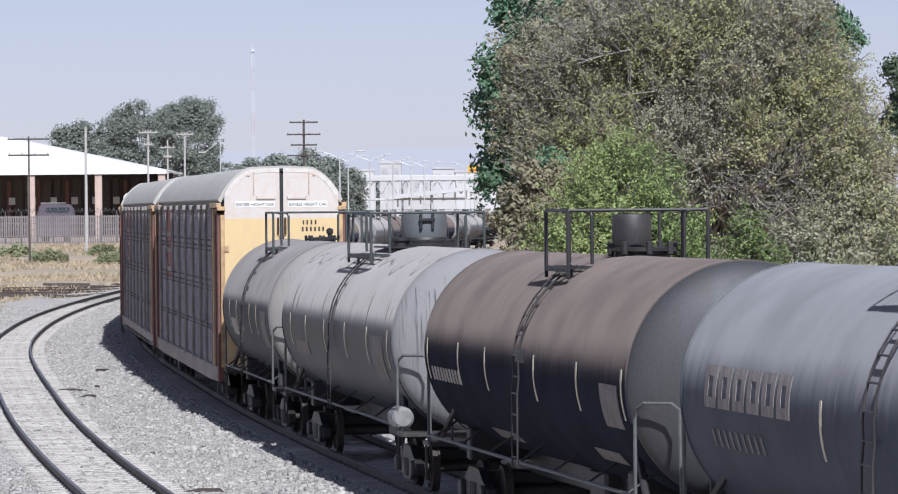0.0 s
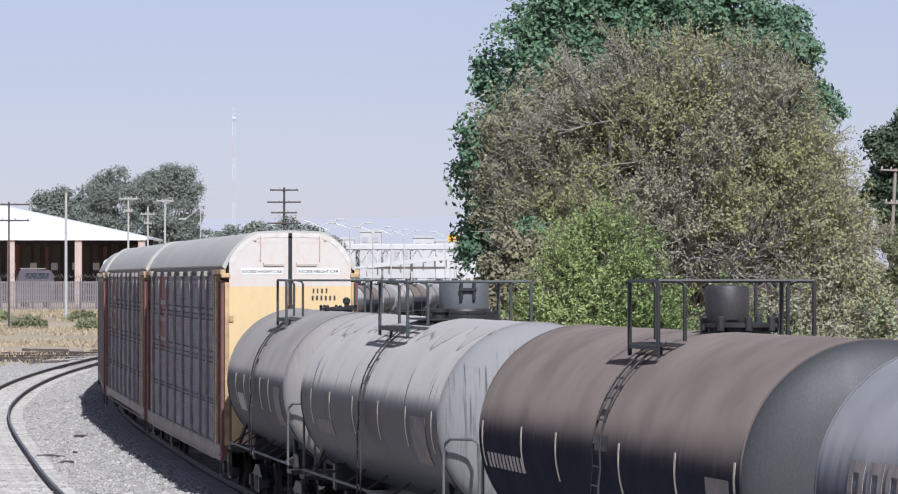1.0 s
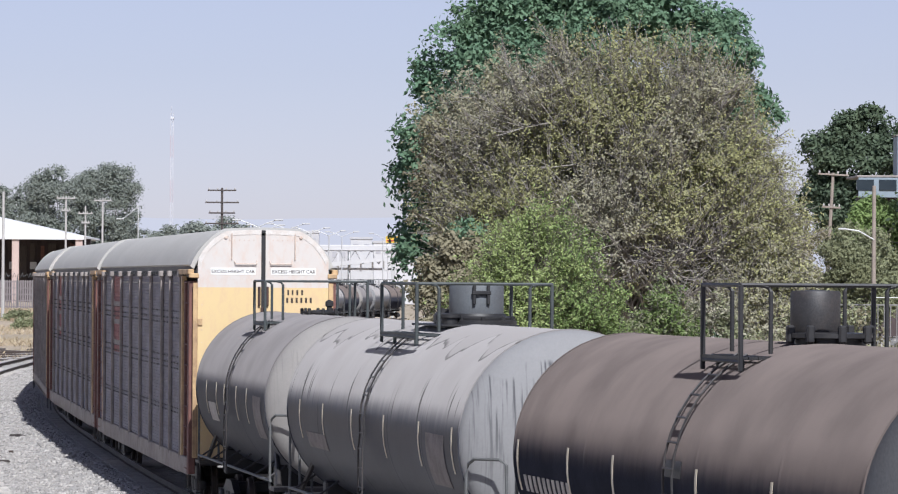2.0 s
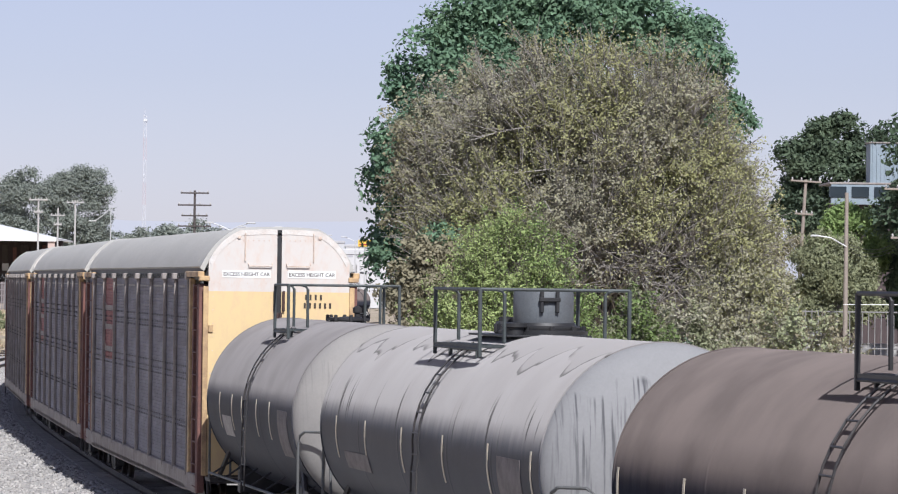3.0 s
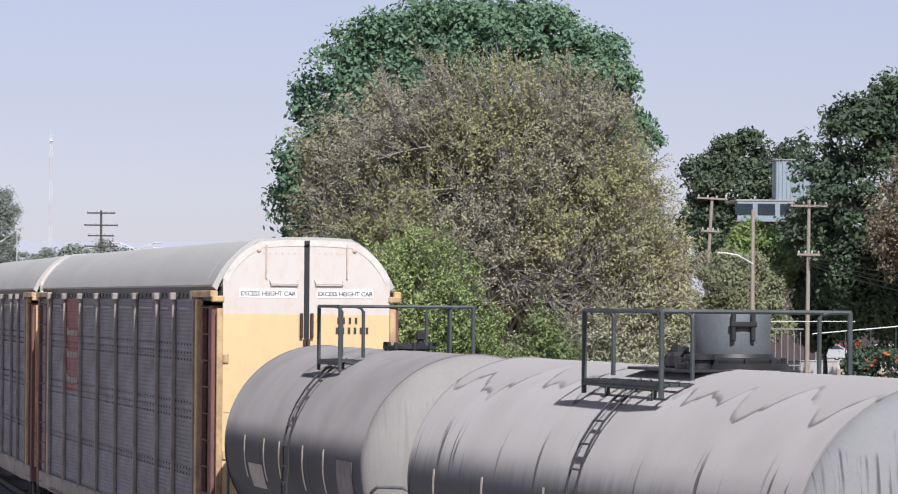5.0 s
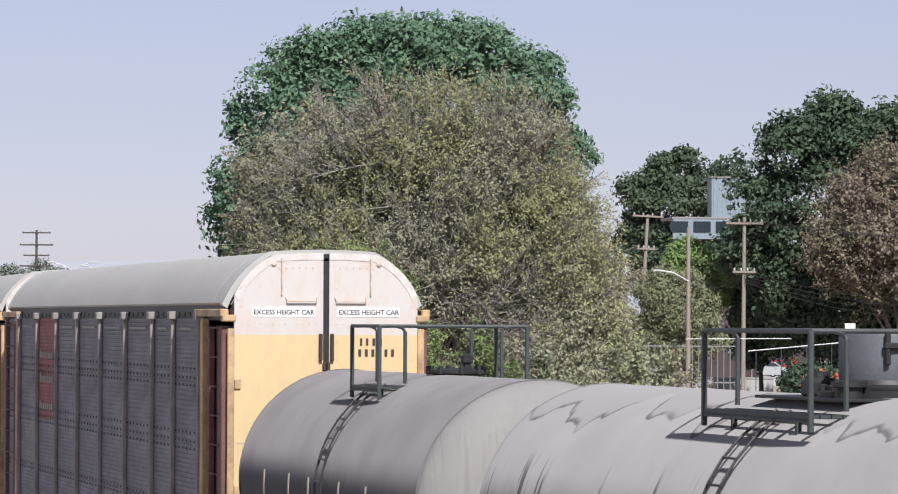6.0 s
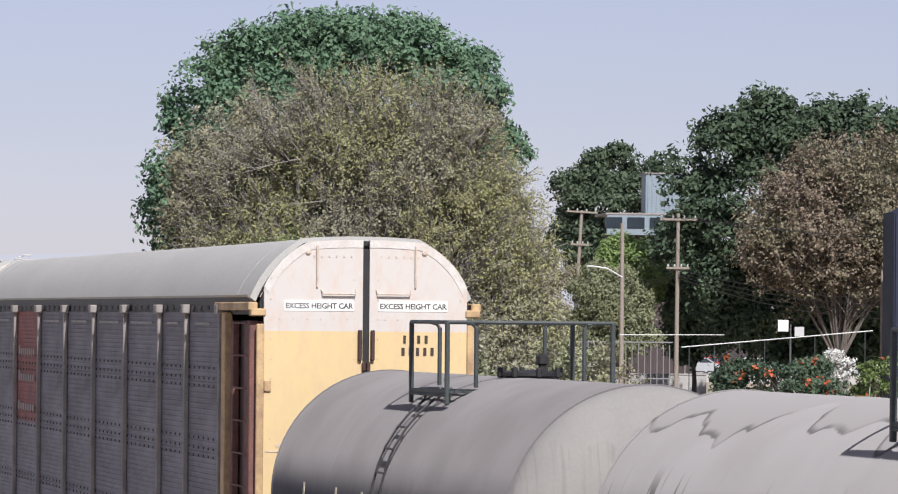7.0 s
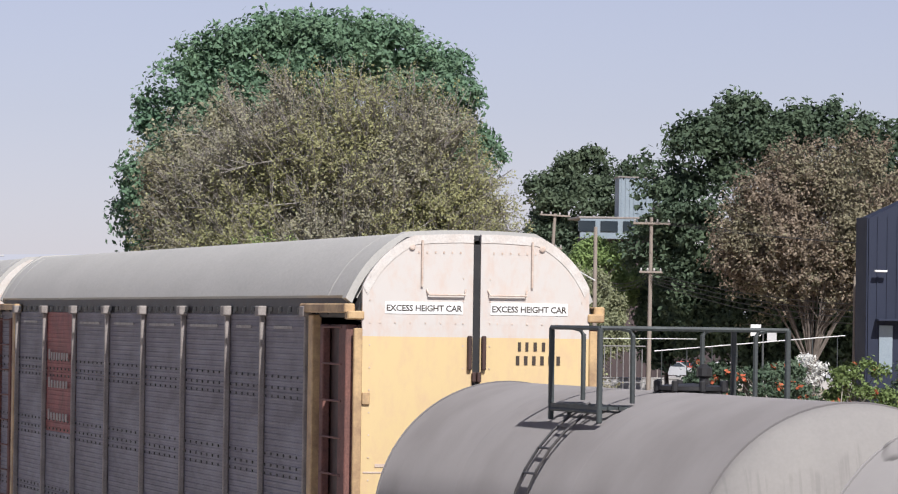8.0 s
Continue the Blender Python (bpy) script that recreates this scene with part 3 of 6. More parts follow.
def debris():
    """Scraps of wood and broken stone lying between the tracks."""
    rd = random.Random(17)
    for k in range(22):
        s, off = rd.uniform(-100, 4), rd.uniform(2.6, 4.6)
        x, y, h = line(s, off)
        m = Matrix.Translation((x, y, -0.34)) @ Matrix.Rotation(rd.uniform(0, 3), 4, "Z")
        if k % 7:
            g = Geo().box((0, 0, 0), (rd.uniform(0.1, 0.2), rd.uniform(0.08, 0.16), rd.uniform(0.08, 0.13)), 0.03)
            tagged(part("broken_stone", g, M["stone" if k % 2 else "rail"], at=m), "broken lump of stone lying on the ballast", "stone", "scraps by the track")
        else:
            g = Geo().prism([(-0.45, 0), (0.1, 0.05), (0.5, 0.02), (0.42, 0.09), (0.0, 0.11), (-0.4, 0.06)], -0.05, 0.05, "y")
            tagged(part("wood_scrap", g, M["wooddark"], at=m), "dark splintered piece of wood on the ballast", "wood scrap", "scraps by the track")


build_ground()
build_ballast()
build_tracks()
debris()


# ---- running gear ----
ROLLING = []   # (part, place in its bogie)


def wheel_mesh():
    g = Geo()
    for e in (-1, 1):
        prof = [(0.70, 0.08), (0.70, 0.2), (0.715, 0.34), (0.69, 0.36), (0.68, 0.445), (0.71, 0.445), (0.715, 0.42), (0.80, 0.415), (0.81, 0.36), (0.775, 0.33), (0.78, 0.2), (0.80, 0.15), (0.80, 0.08)]
        g.lathe([(e * u, r) for u, r in prof], axis="y", n=24)
    g.lathe([(-0.98, 0.07), (-0.7, 0.085), (0.7, 0.085), (0.98, 0.07)], axis="y", n=12)
    return g.mesh("wheelset", M["wheel"], 40)


WHEELSET = wheel_mesh()


def bogie_mesh():
    g = Geo()
    for e in (-1, 1):
        y = e * 1.0
        g.prism([(-1.15, 0.5), (-0.75, 0.62), (-0.4, 0.78), (0.4, 0.78), (0.75, 0.62), (1.15, 0.5), (1.15, 0.33), (0.7, 0.35), (0.35, 0.2), (-0.35, 0.2), (-0.7, 0.35), (-1.15, 0.33)], y - 0.07, y + 0.07, "y")
        for x in (-0.9, 0.9):
            g.box((x, y + e * 0.04, 0.42), (0.3, 0.2, 0.26), 0.03)
        for x in (-0.16, 0.0, 0.16):
            g.lathe([(0.26, 0.06), (0.55, 0.06)], (x, y + e * 0.05, 0), "z", 10)
    g.box((0, 0, 0.62), (0.45, 2.0, 0.22), 0.03)
    return g.mesh("bogie", M["black"], 40)


BOGIE = bogie_mesh()


def add_bogie(car, x):
    b = part("bogie", BOGIE, None, car, at=Matrix.Translation((x, 0, 0)))
    for dx in (-0.9, 0.9):
        w = part("wheelset", WHEELSET, None, b, at=Matrix.Translation((dx, 0, 0.445)))
        ROLLING.append((w, dx))
    return b


def coupler(car, x, e):
    g = Geo().box((x + e * 0.25, 0, 0.86), (0.7, 0.16, 0.2), 0.03).box((x + e * 0.62, 0.03, 0.86), (0.22, 0.3, 0.28), 0.05)
    part("coupler", g, M["steel"], car)


def lettering(name, text, size, material, parent, at, label="", space=1.0):
    """Raised painted letters in the built-in font."""
    cu = bpy.data.curves.new(name, "FONT")
    cu.body, cu.size, cu.extrude, cu.align_x, cu.space_character, cu.resolution_u = text, size, 0.002, "CENTER", space, 2
    cu.offset = size * 0.012
    tmp = new(name, cu)
    me = bpy.data.meshes.new_from_object(tmp.evaluated_get(bpy.context.evaluated_depsgraph_get()))
    bpy.data.objects.remove(tmp)
    me.materials.clear()
    me.materials.append(material)
    return part(name, me, None, parent, label, at=at)


# ---- autorack car ----
POSTS = [-26.9, -25.0, -22.1, -19.2, -16.2, -13.2, -10.15, -7.1, -4.9]   # from the near end
HALF = 13.72
TOP, EAVE = 4.92, 5.09


def roof_outline(w, top, low, flat=0.78, n=10):
    right = []
    for i in range(n + 1):
        a, t = math.pi / 2 * i / n, i / n
        # between an arc and a straight slope
        right.append((flat + (w - flat) * (0.45 * math.sin(a) + 0.55 * t), low + (top - low) * (0.45 * math.cos(a) + 0.55 * (1 - t))))
    crown = [(flat * k / 4, top + 0.03 * (1 - (k / 4) ** 2)) for k in range(4)]
    half = crown + right
    return [(-a, b) for a, b in reversed(half[1:])] + half


def ring_strip(out, k, x0, x1):
    """A hoop between an outline and its shrunken copy."""
    inn = [(a * k, b - 0.06) for a, b in out]
    n = len(out)
    vs = [(x, a, b) for x in (x0, x1) for o in (out, inn) for a, b in o]
    fs = []
    for i in range(n - 1):
        fs += [(i, i + 1, 2 * n + i + 1, 2 * n + i), (n + i, 3 * n + i, 3 * n + i + 1, n + i + 1), (i, n + i, n + i + 1, i + 1), (2 * n + i, 2 * n + i + 1, 3 * n + i + 1, 3 * n + i)]
    fs += [(0, 2 * n, 3 * n, n), (n - 1, 2 * n - 1, 4 * n - 1, 3 * n - 1)]
    return Geo().add(vs, fs)


def ribbed_panel(width, z0, z1, ribs):
    """A pressed steel side panel with level ribs."""
    g = Geo()
    zs, ys = [], []
    step = (z1 - z0) / ribs
    for i in range(ribs):
        a = z0 + i * step
        zs += [a, a + step * 0.55, a + step * 0.7, a + step * 0.9]
        ys += [0, 0, -0.007, -0.007]
    zs.append(z1)
    ys.append(0)
    vs = [(x, y, z) for x in (-width / 2, width / 2) for z, y in zip(zs, ys)]
    k = len(zs)
    vs += [(x, 0.03, z) for x in (-width / 2, width / 2) for z in (z0, z1)]
    fs = [(i, i + 1, k + i + 1, k + i) for i in range(k - 1)]
    fs += [(2 * k, 2 * k + 1, 2 * k + 3, 2 * k + 2)]
    return g.add(vs, fs)


def make_autorack():
    car = thing("autorack_car", "tall car-carrier wagon, grey ribbed sides, white and yellow end doors", "rail car", group="train of wagons")
    H = HALF
    # underframe
    g = Geo().box((0, 0, 0.93), (2 * H - 0.1, 0.5, 0.4), 0.03)
    for x in np.linspace(-H + 0.4, H - 0.4, 15):
        g.box((x, 0, 1.0), (0.12, 2.9, 0.16), 0.01)
    part("underframe", g, M["steel"], car)
    for e in (-1, 1):
        part("side_sill", Geo().box((0, e * 1.47, 0.9), (2 * H - 1.0, 0.1, 0.36), 0.02).box((0, e * 1.49, 0.76), (2 * H - 5.0, 0.06, 0.12), 0.01), M["sill"], car, "dusty grey steel sill")
    part("deck", Geo().box((0, 0, 1.12), (2 * H - 0.3, 2.84, 0.05)), M["steel"], car)
    # roof
    part("roof", Geo().prism(roof_outline(1.47, 5.82, EAVE) + [(1.44, EAVE - 0.03), (-1.44, EAVE - 0.03)], -H + 0.42, H - 0.42), M["roof"], car, "dull grey arched steel roof", 30)
    for e in (-1, 1):
        part("roof_rim", ring_strip(roof_outline(1.49, 5.84, EAVE - 0.03), 0.95, e * (H - 0.40) - 0.10, e * (H - 0.40) + 0.10), M["roof"], car, "", 30)
        # black hoop put in as the shadow between roof and door
        part("end_seal", ring_strip(roof_outline(1.43, 5.775, EAVE - 0.25), 0.93, e * (H - 0.19) - 0.11, e * (H - 0.19) + 0.11), M["black"], car, "black hoop as shadow in the gap between roof and end door", 30)
        # dark band stands in for the eave's shadow and closes the opening
        part("eave_rail", Geo().box((0, e * 1.40, EAVE - 0.12), (2 * H - 0.9, 0.06, 0.28), 0.01), M["steel"], car)
    for x in (-H + 1.3, H - 1.3):
        g = Geo().prism(roof_outline(1.473, 5.823, EAVE) + [(1.45, EAVE)] + [(-1.45, EAVE)], x - 0.015, x + 0.015)
        part("roof_seam", g, M["roof"], car, "", 30)
    # side posts and panels
    edges = [-27.15] + POSTS[1:] + [-2.3]
    row_z = [(1.06, 1.98), (1.98, 2.93), (2.93, 3.9), (3.9, TOP - 0.06)]
    cache = {}
    for e in (-1, 1):
        turn = Matrix.Rotation(0 if e < 0 else math.pi, 4, "Z")
        for a, b in zip(edges[:-1], edges[1:]):
            w = round(b - a - 0.03, 2)
            for r, (z0, z1) in enumerate(row_z):
                red = e < 0 and -22.2 < a < -22.0 and r >= 2
                key = (w, r, red)
                if key not in cache:
                    cache[key] = ribbed_panel(w if not red else w, z0 + 0.004, z1, 13 if r < 3 else 14).mesh("side_panel", M["panel_red" if red else "panel"])
                part("side_panel", cache[key], None, car, "faded red panel with worn white marks" if red else "", at=Matrix.Translation((H + (a + b) / 2, e * 1.455, 0)) @ turn)
        for u in edges:
            g = Geo().box((H + u, e * 1.50, (1.0 + TOP) / 2), (0.06, 0.075, TOP - 1.0), 0.012)
            part("post", g, M["galv"], car)
            part("post_cap", Geo().box((H + u, e * 1.52, TOP - 0.02), (0.24, 0.12, 0.13), 0.015), M["galv"], car)
    # bolt holes along the panel laps
    g = Geo()
    for a, b in zip(edges[:-1], edges[1:]):
        n = max(int((b - a) / 0.36), 3)
        for z in (1.93, 2.02, 2.87, 2.98, 3.12, 3.84, 3.95, 4.09):
            for i in range(n):
                g.box((H + a + (b - a) * (i + 0.5) / n, -1.487, z), (0.055, 0.012, 0.035))
    tagged(part("bolt_pattern", g, M["black"], car), kind="stuff")
    # latch hooks under the eave
    g = Geo()
    for x in np.arange(-H + 1.0, H - 1.0, 0.55):
        g.box((x, -1.49, TOP + 0.005), (0.035, 0.05, 0.06)).box((x, -1.51, TOP - 0.03), (0.03, 0.02, 0.05))
    tagged(part("hook_row", g, M["black"], car), kind="stuff")
    # marks on the red panel stand as plain bars
    for z, n in ((4.09, 8), (3.64, 7), (3.12, 7)):
        for i in range(n):
            w = 2.0 / n
            tall = 0.17 if i == 0 else 0.12
            part("faded_mark", Geo().box((H - 21.75 + w * (i + 0.5), -1.495, z + tall / 2), (w * 0.5, 0.012, tall), 0.003), M["fadedwhite"], car)
    # scuffed white marks on the panels
    rs = random.Random(3)
    for a, b in zip(edges[1:-1], edges[2:]):
        if not -22.2 < a < -22.0:
            part("paint_mark", Geo().box((H + a + (b - a) * 0.45, -1.489, 4.70), ((b - a) * rs.uniform(0.4, 0.75), 0.01, 0.035), 0.002), M["fadedwhite"], car)
    # ends
    for e in (-1, 1):
        X = e * H
        out = roof_outline(1.36, 5.79, 5.2, 0.76)
        half = [(a, b) for a, b in out if a > 0.02]
        for sgn, name in ((-1, "end_door"), (1, "end_door")):
            prof = [(sgn * 0.045, 5.815)] + [(sgn * a, b) for a, b in half] + [(sgn * 1.36, 1.1), (sgn * 0.045, 1.1)]
            d = part(name, Geo().prism(prof, X - 0.05, X), M["endpaint"], car, "white over yellow steel end door with rust runs", 20)
            part("door_edge", Geo().box((X - 0.02 + e * 0.02, sgn * 1.41, 2.9), (0.06, 0.1, 3.62), 0.01), M["yellow"], d)
            part("grab_bar", Geo().tube([(X, sgn * 0.60, 5.17), (X + e * 0.045, sgn * 0.585, 5.11), (X + e * 0.045, sgn * 0.15, 5.11), (X, sgn * 0.135, 5.17)], 0.013), M["endrod"], d)
            part("lock_rod", Geo().tube([(X + e * 0.02, sgn * 0.66, 5.74), (X + e * 0.02, sgn * 0.66, 5.2)], 0.013), M["endrod"], d)
            part("latch", Geo().box((X + e * 0.03, sgn * 0.085, 4.44), (0.06, 0.05, 0.40), 0.022).box((X + e * 0.03, sgn * 0.03, 4.16), (0.05, 0.05, 0.12), 0.02), M["latch"], d, "dark brown door latch")
            bolts = Geo()
            for i in range(16):
                z = 1.4 + i * 0.26
                for y in (0.16, 1.27):
                    bolts.box((X + e * 0.003, sgn * y, z), (0.010, 0.016, 0.016))
            for i in range(6):
                bolts.box((X + e * 0.003, sgn * (0.25 + 0.18 * i), 4.78), (0.010, 0.016, 0.016)).box((X + e * 0.003, sgn * (0.2 + 0.1 * i), 5.6), (0.010, 0.018, 0.024))
            tagged(part("bolt_pattern", bolts, M["endrod"], d), kind="stuff")
            part("nameplate", Geo().box((X + e * 0.003, sgn * 0.63, 4.955), (0.008, 0.93, 0.14)), M["white"], d)
            lettering("warning_text", "EXCESS HEIGHT CAR", 0.10, M["letter"], d, Matrix.Translation((X + e * 0.009, sgn * 0.63, 4.918)) @ Matrix.Rotation(radians(90 * e), 4, "Z") @ Matrix.Rotation(radians(90), 4, "X"), "black capitals on a white strip", 0.95)
            # pale raised hoop along the arch, with its own bolts
            arch = [(0.045, 5.815)] + half
            inner = [(max(a * 0.955, 0.045), b - 0.10) for a, b in arch]
            n = len(arch)
            vs = [(x, sgn * a, b) for x in (X, X + e * 0.008) for row in (arch, inner) for a, b in row]
            fs = [(2 * n + i, 2 * n + i + 1, 3 * n + i + 1, 3 * n + i) for i in range(n - 1)] + [(n + i, 3 * n + i, 3 * n + i + 1, n + i + 1) for i in range(n - 1)] + [(i, i + 1, 2 * n + i + 1, 2 * n + i) for i in range(n - 1)]
            part("door_hoop", Geo().add(vs, fs), M["hoop"], d, "chalky white raised hoop")
            part("hoop_ring", Geo().lathe([(0.0, 0.02), (0.015, 0.035), (0.02, 0.02)], (X + e * 0.008, sgn * 0.78, 5.66), "x", 12), M["endrod"], d)
            for z in (2.35, 3.9):
                part("hinge", Geo().box((X + e * 0.015, sgn * 1.31, z), (0.03, 0.09, 0.14), 0.01), M["yellow"], d)
            part("panel_joint", Geo().box((X + e * 0.002, sgn * 0.72, 3.05), (0.01, 1.22, 0.02)), M["endrod"], d)
        part("door_gap", Geo().box((X - e * 0.04, 0, 3.4), (0.03, 0.088, 4.6)), M["black"], car)
        for k, (y, w) in enumerate(((0.52, 0.035), (0.61, 0.035), (0.71, 0.04), (0.81, 0.04))):
            part("reporting_mark", Geo().box((X + e * 0.004, y * e, 4.52), (0.008, w, 0.105)), M["letter"], car)
        for k in range(6):
            part("number_mark", Geo().box((X + e * 0.004, (0.5 + 0.098 * k) * e, 4.36), (0.008, 0.042, 0.105)), M["letter"], car)
        part("small_mark", Geo().box((X + e * 0.004, -0.98 * e, 3.13), (0.008, 0.42, 0.04)), M["endrod"], car)
        for s in (-1, 1):
            # corner framing: yellow post, rusty ladder, bracket
            part("corner_bracket", Geo().box((X - e * 1.25, s * 1.50, TOP + 0.02), (2.4, 0.13, 0.11), 0.015).box((X - e * 0.05, s * 1.44, TOP - 0.06), (0.16, 0.2, 0.1), 0.015), M["yellow"], car)
            part("corner_post", Geo().box((X - e * 2.05, s * 1.46, 2.93), (0.24, 0.11, 3.86), 0.012), M["yellow"], car, "yellow corner post, dusty and scraped")
            part("ladder_back", Geo().box((X - e * 0.95, s * 1.36, 2.9), (1.75, 0.06, 3.7), 0.01), M["latch"], car)
            part("ladder_rail", Geo().box((X - e * 0.28, s * 1.46, 2.75), (0.36, 0.14, 4.0), 0.012), M["rustpost"], car, "rust-brown ladder post")
            part("ladder_rail", Geo().box((X - e * 1.52, s * 1.45, 2.75), (0.18, 0.09, 4.0), 0.012), M["rustpost"], car)
            for i in range(10):
                part("rung", Geo().tube([(X - e * 1.5, s * 1.50, 0.85 + i * 0.43), (X - e * 0.3, s * 1.53, 0.85 + i * 0.43)], 0.014), M["rustpost"], car)
            part("step", Geo().tube([(X - e * 0.75, s * 1.5, 0.8), (X - e * 0.75, s * 1.5, 0.42), (X - e * 0.28, s * 1.5, 0.42), (X - e * 0.28, s * 1.5, 0.8)], 0.02), M["steel"], car)
        coupler(car, X, e)
    for x in (-10.05, 10.05):
        add_bogie(car, x)
    return car


M["endrod"] = mat("endrod", (0.62, 0.52, 0.44), 0.65, 0, (0.40, 0.27, 0.20), 6, 0.6, 0.1, 0.05, 60)


M["latch"] = mat("latch", (0.06, 0.03, 0.025), 0.6, 0, (0.03, 0.02, 0.018), 4, 0.6, 0.1, 0.05, 40)
M["lampwhite"] = mat("lampwhite", (0.28, 0.28, 0.275), 0.6, 0, (0.12, 0.115, 0.11), 4, 0.6, 0.1, 0.05, 40)


# ---- tank cars ----
RAD, ZC = 1.55, 2.58


def flank(y_side, a):
    """A point on the tank's skin at angle a above its axis."""
    return y_side * RAD * math.cos(radians(a)), ZC + RAD * math.sin(radians(a))


def make_tank(label, xa, xb, paint, head, deck, dome, rings, stripes, marks=(), group="train of wagons"):
    car = thing("tank_car", label, "tank car", group=group)
    n = 72
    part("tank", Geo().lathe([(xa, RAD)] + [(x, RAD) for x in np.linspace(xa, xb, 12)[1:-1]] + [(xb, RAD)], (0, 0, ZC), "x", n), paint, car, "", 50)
    for x, e, m in ((xa, -1, paint), (xb, 1, head)):
        prof = [(x + e * 0.52 * math.sin(radians(a)), RAD * math.cos(radians(a))) for a in range(0, 90, 6)] + [(x + e * 0.52, 0.02)]
        prof = [(x - e * 0.02, RAD - 0.002)] + prof
        part("tank_head", Geo().lathe(prof, (0, 0, ZC), "x", n), m, car, "", 60)
        part("weld_ring", Geo().lathe([(x - 0.03, RAD), (x - 0.02, RAD + 0.012), (x + 0.02, RAD + 0.012), (x + 0.03, RAD)], (0, 0, ZC), "x", n), paint, car, "", 40)
    for x in rings:
        part("weld_ring", Geo().lathe([(x - 0.06, RAD), (x - 0.02, RAD + 0.004), (x + 0.02, RAD + 0.004), (x + 0.06, RAD)], (0, 0, ZC), "x", n), paint, car, "", 40)
    for x in stripes:
        part("reflective_stripe", Geo().shell(RAD + 0.003, ZC, x - 0.04, x + 0.04, -17, 7), M["stripe"], car, "pale reflective stripe")
    # placards and worn lettering stand as plain plates and bars
    for x0, x1, a0, a1, key in marks:
        part("worn_mark", Geo().shell(RAD + 0.004, ZC, x0, x1, a0, a1), M[key], car)
    # platform with railing across the crown
    a, b, top, tread = deck
    base = ZC + RAD - 0.03
    for s in (-1, 1):
        g = Geo()
        for k in range(5):
            g.box((-a + 0.06 + (2 * a - 0.12) * k / 4, s * (b - 0.22), base - 0.13), (0.06, 0.46, 0.03))
        for y in (b - 0.44, b - 0.33, b - 0.22, b - 0.11, b):
            g.box((0, s * y, base - 0.13), (2 * a, 0.03, 0.04))
        g.box((-a * 0.6, s * (b - 0.1), base - 0.28), (0.05, 0.05, 0.32)).box((a * 0.6, s * (b - 0.1), base - 0.28), (0.05, 0.05, 0.32))
        part("platform", g, M[tread], car, "slatted steel platform")
        for x in (-a, a):
            part("railing_post", Geo().box((x, s * b, (top + base - 0.28) / 2), (0.06, 0.05, top - base + 0.28), 0.01), M[tread], car)
            part("railing_post", Geo().tube([(x, s * (b - 0.34), base - 0.08), (x, s * (b - 0.34), top - 0.07), (x, s * (b - 0.30), top - 0.02), (x, s * (b - 0.22), top)], 0.026), M[tread], car)
        part("handrail", Geo().tube([(-a, s * b, top), (a, s * b, top)], 0.026), M[tread], car)
        part("ladder_hoop", Geo().tube([(-a, s * b, base - 0.17), (a, s * b, base - 0.17)], 0.022), M[tread], car)
    for x in (-a, a):
        part("handrail", Geo().tube([(x, -b, top), (x, b, top)], 0.026), M[tread], car)
    # ladders down both flanks
    for s in (-1, 1):
        arc = [62 - 8.5 * i for i in range(9)]
        for x in (-0.2, 0.2):
            pts = [(x, s * (RAD + 0.065) * math.cos(radians(t)), ZC + (RAD + 0.065) * math.sin(radians(t))) for t in arc]
            pts += [(x, s * (RAD + 0.08), 2.2), (x, s * (RAD + 0.08), 1.15)]
            part("ladder_rail", Geo().tube(pts, 0.015), M["steel"], car)
        for i in range(12):
            t = 58 - i * 10.5
            if t > -10:
                y, z = s * (RAD + 0.065) * math.cos(radians(t)), ZC + (RAD + 0.065) * math.sin(radians(t))
            else:
                y, z = s * (RAD + 0.08), 2.2 - (i - 7) * 0.3
            if z > 1.1:
                part("rung", Geo().tube([(-0.22, y, z), (0.22, y, z)], 0.013), M["steel"], car)
    dome(car, base)
    # frame, end platforms, side walk rail
    ends = (xa - 0.75, xb + 0.75)
    g = Geo().box(((xa + xb) / 2, 0, 0.9), (ends[1] - ends[0], 0.42, 0.42), 0.02)
    for x in (xa + 1.6, xb - 1.6):
        g.box((x, 0, 1.15), (0.35, 2.3, 0.5), 0.03)
    part("centre_sill", g, M["black"], car)
    for x, e in ((ends[0], -1), (ends[1], 1)):
        part("end_platform", Geo().box((x - e * 0.3, 0, 1.06), (0.7, 2.95, 0.07), 0.01), M["steel"], car)
        for s in (-1, 1):
            part("end_rail", Geo().tube([(x - e * 0.55, s * 1.47, 1.05), (x - e * 0.55, s * 1.47, 2.15), (x - e * 0.5, s * 1.45, 2.3), (x - e * 0.35, s * 1.4, 2.37), (x - e * 0.1, s * 1.1, 2.37), (x - e * 0.02, s * 1.02, 2.3), (x - e * 0.02, s * 1.0, 1.05)], 0.024), M["greysteel"], car, "bent grey grab rail")
            part("step", Geo().tube([(x - e * 0.6, s * 1.45, 1.05), (x - e * 0.6, s * 1.45, 0.45), (x - e * 0.15, s * 1.45, 0.45), (x - e * 0.15, s * 1.45, 1.05)], 0.022), M["steel"], car)
            part("end_brace", Geo().tube([(x - e * 0.6, s * 1.3, 1.1), (x - e * 1.7, s * 1.2, 1.75)], 0.05), M["steel"], car)
        coupler(car, x, e)
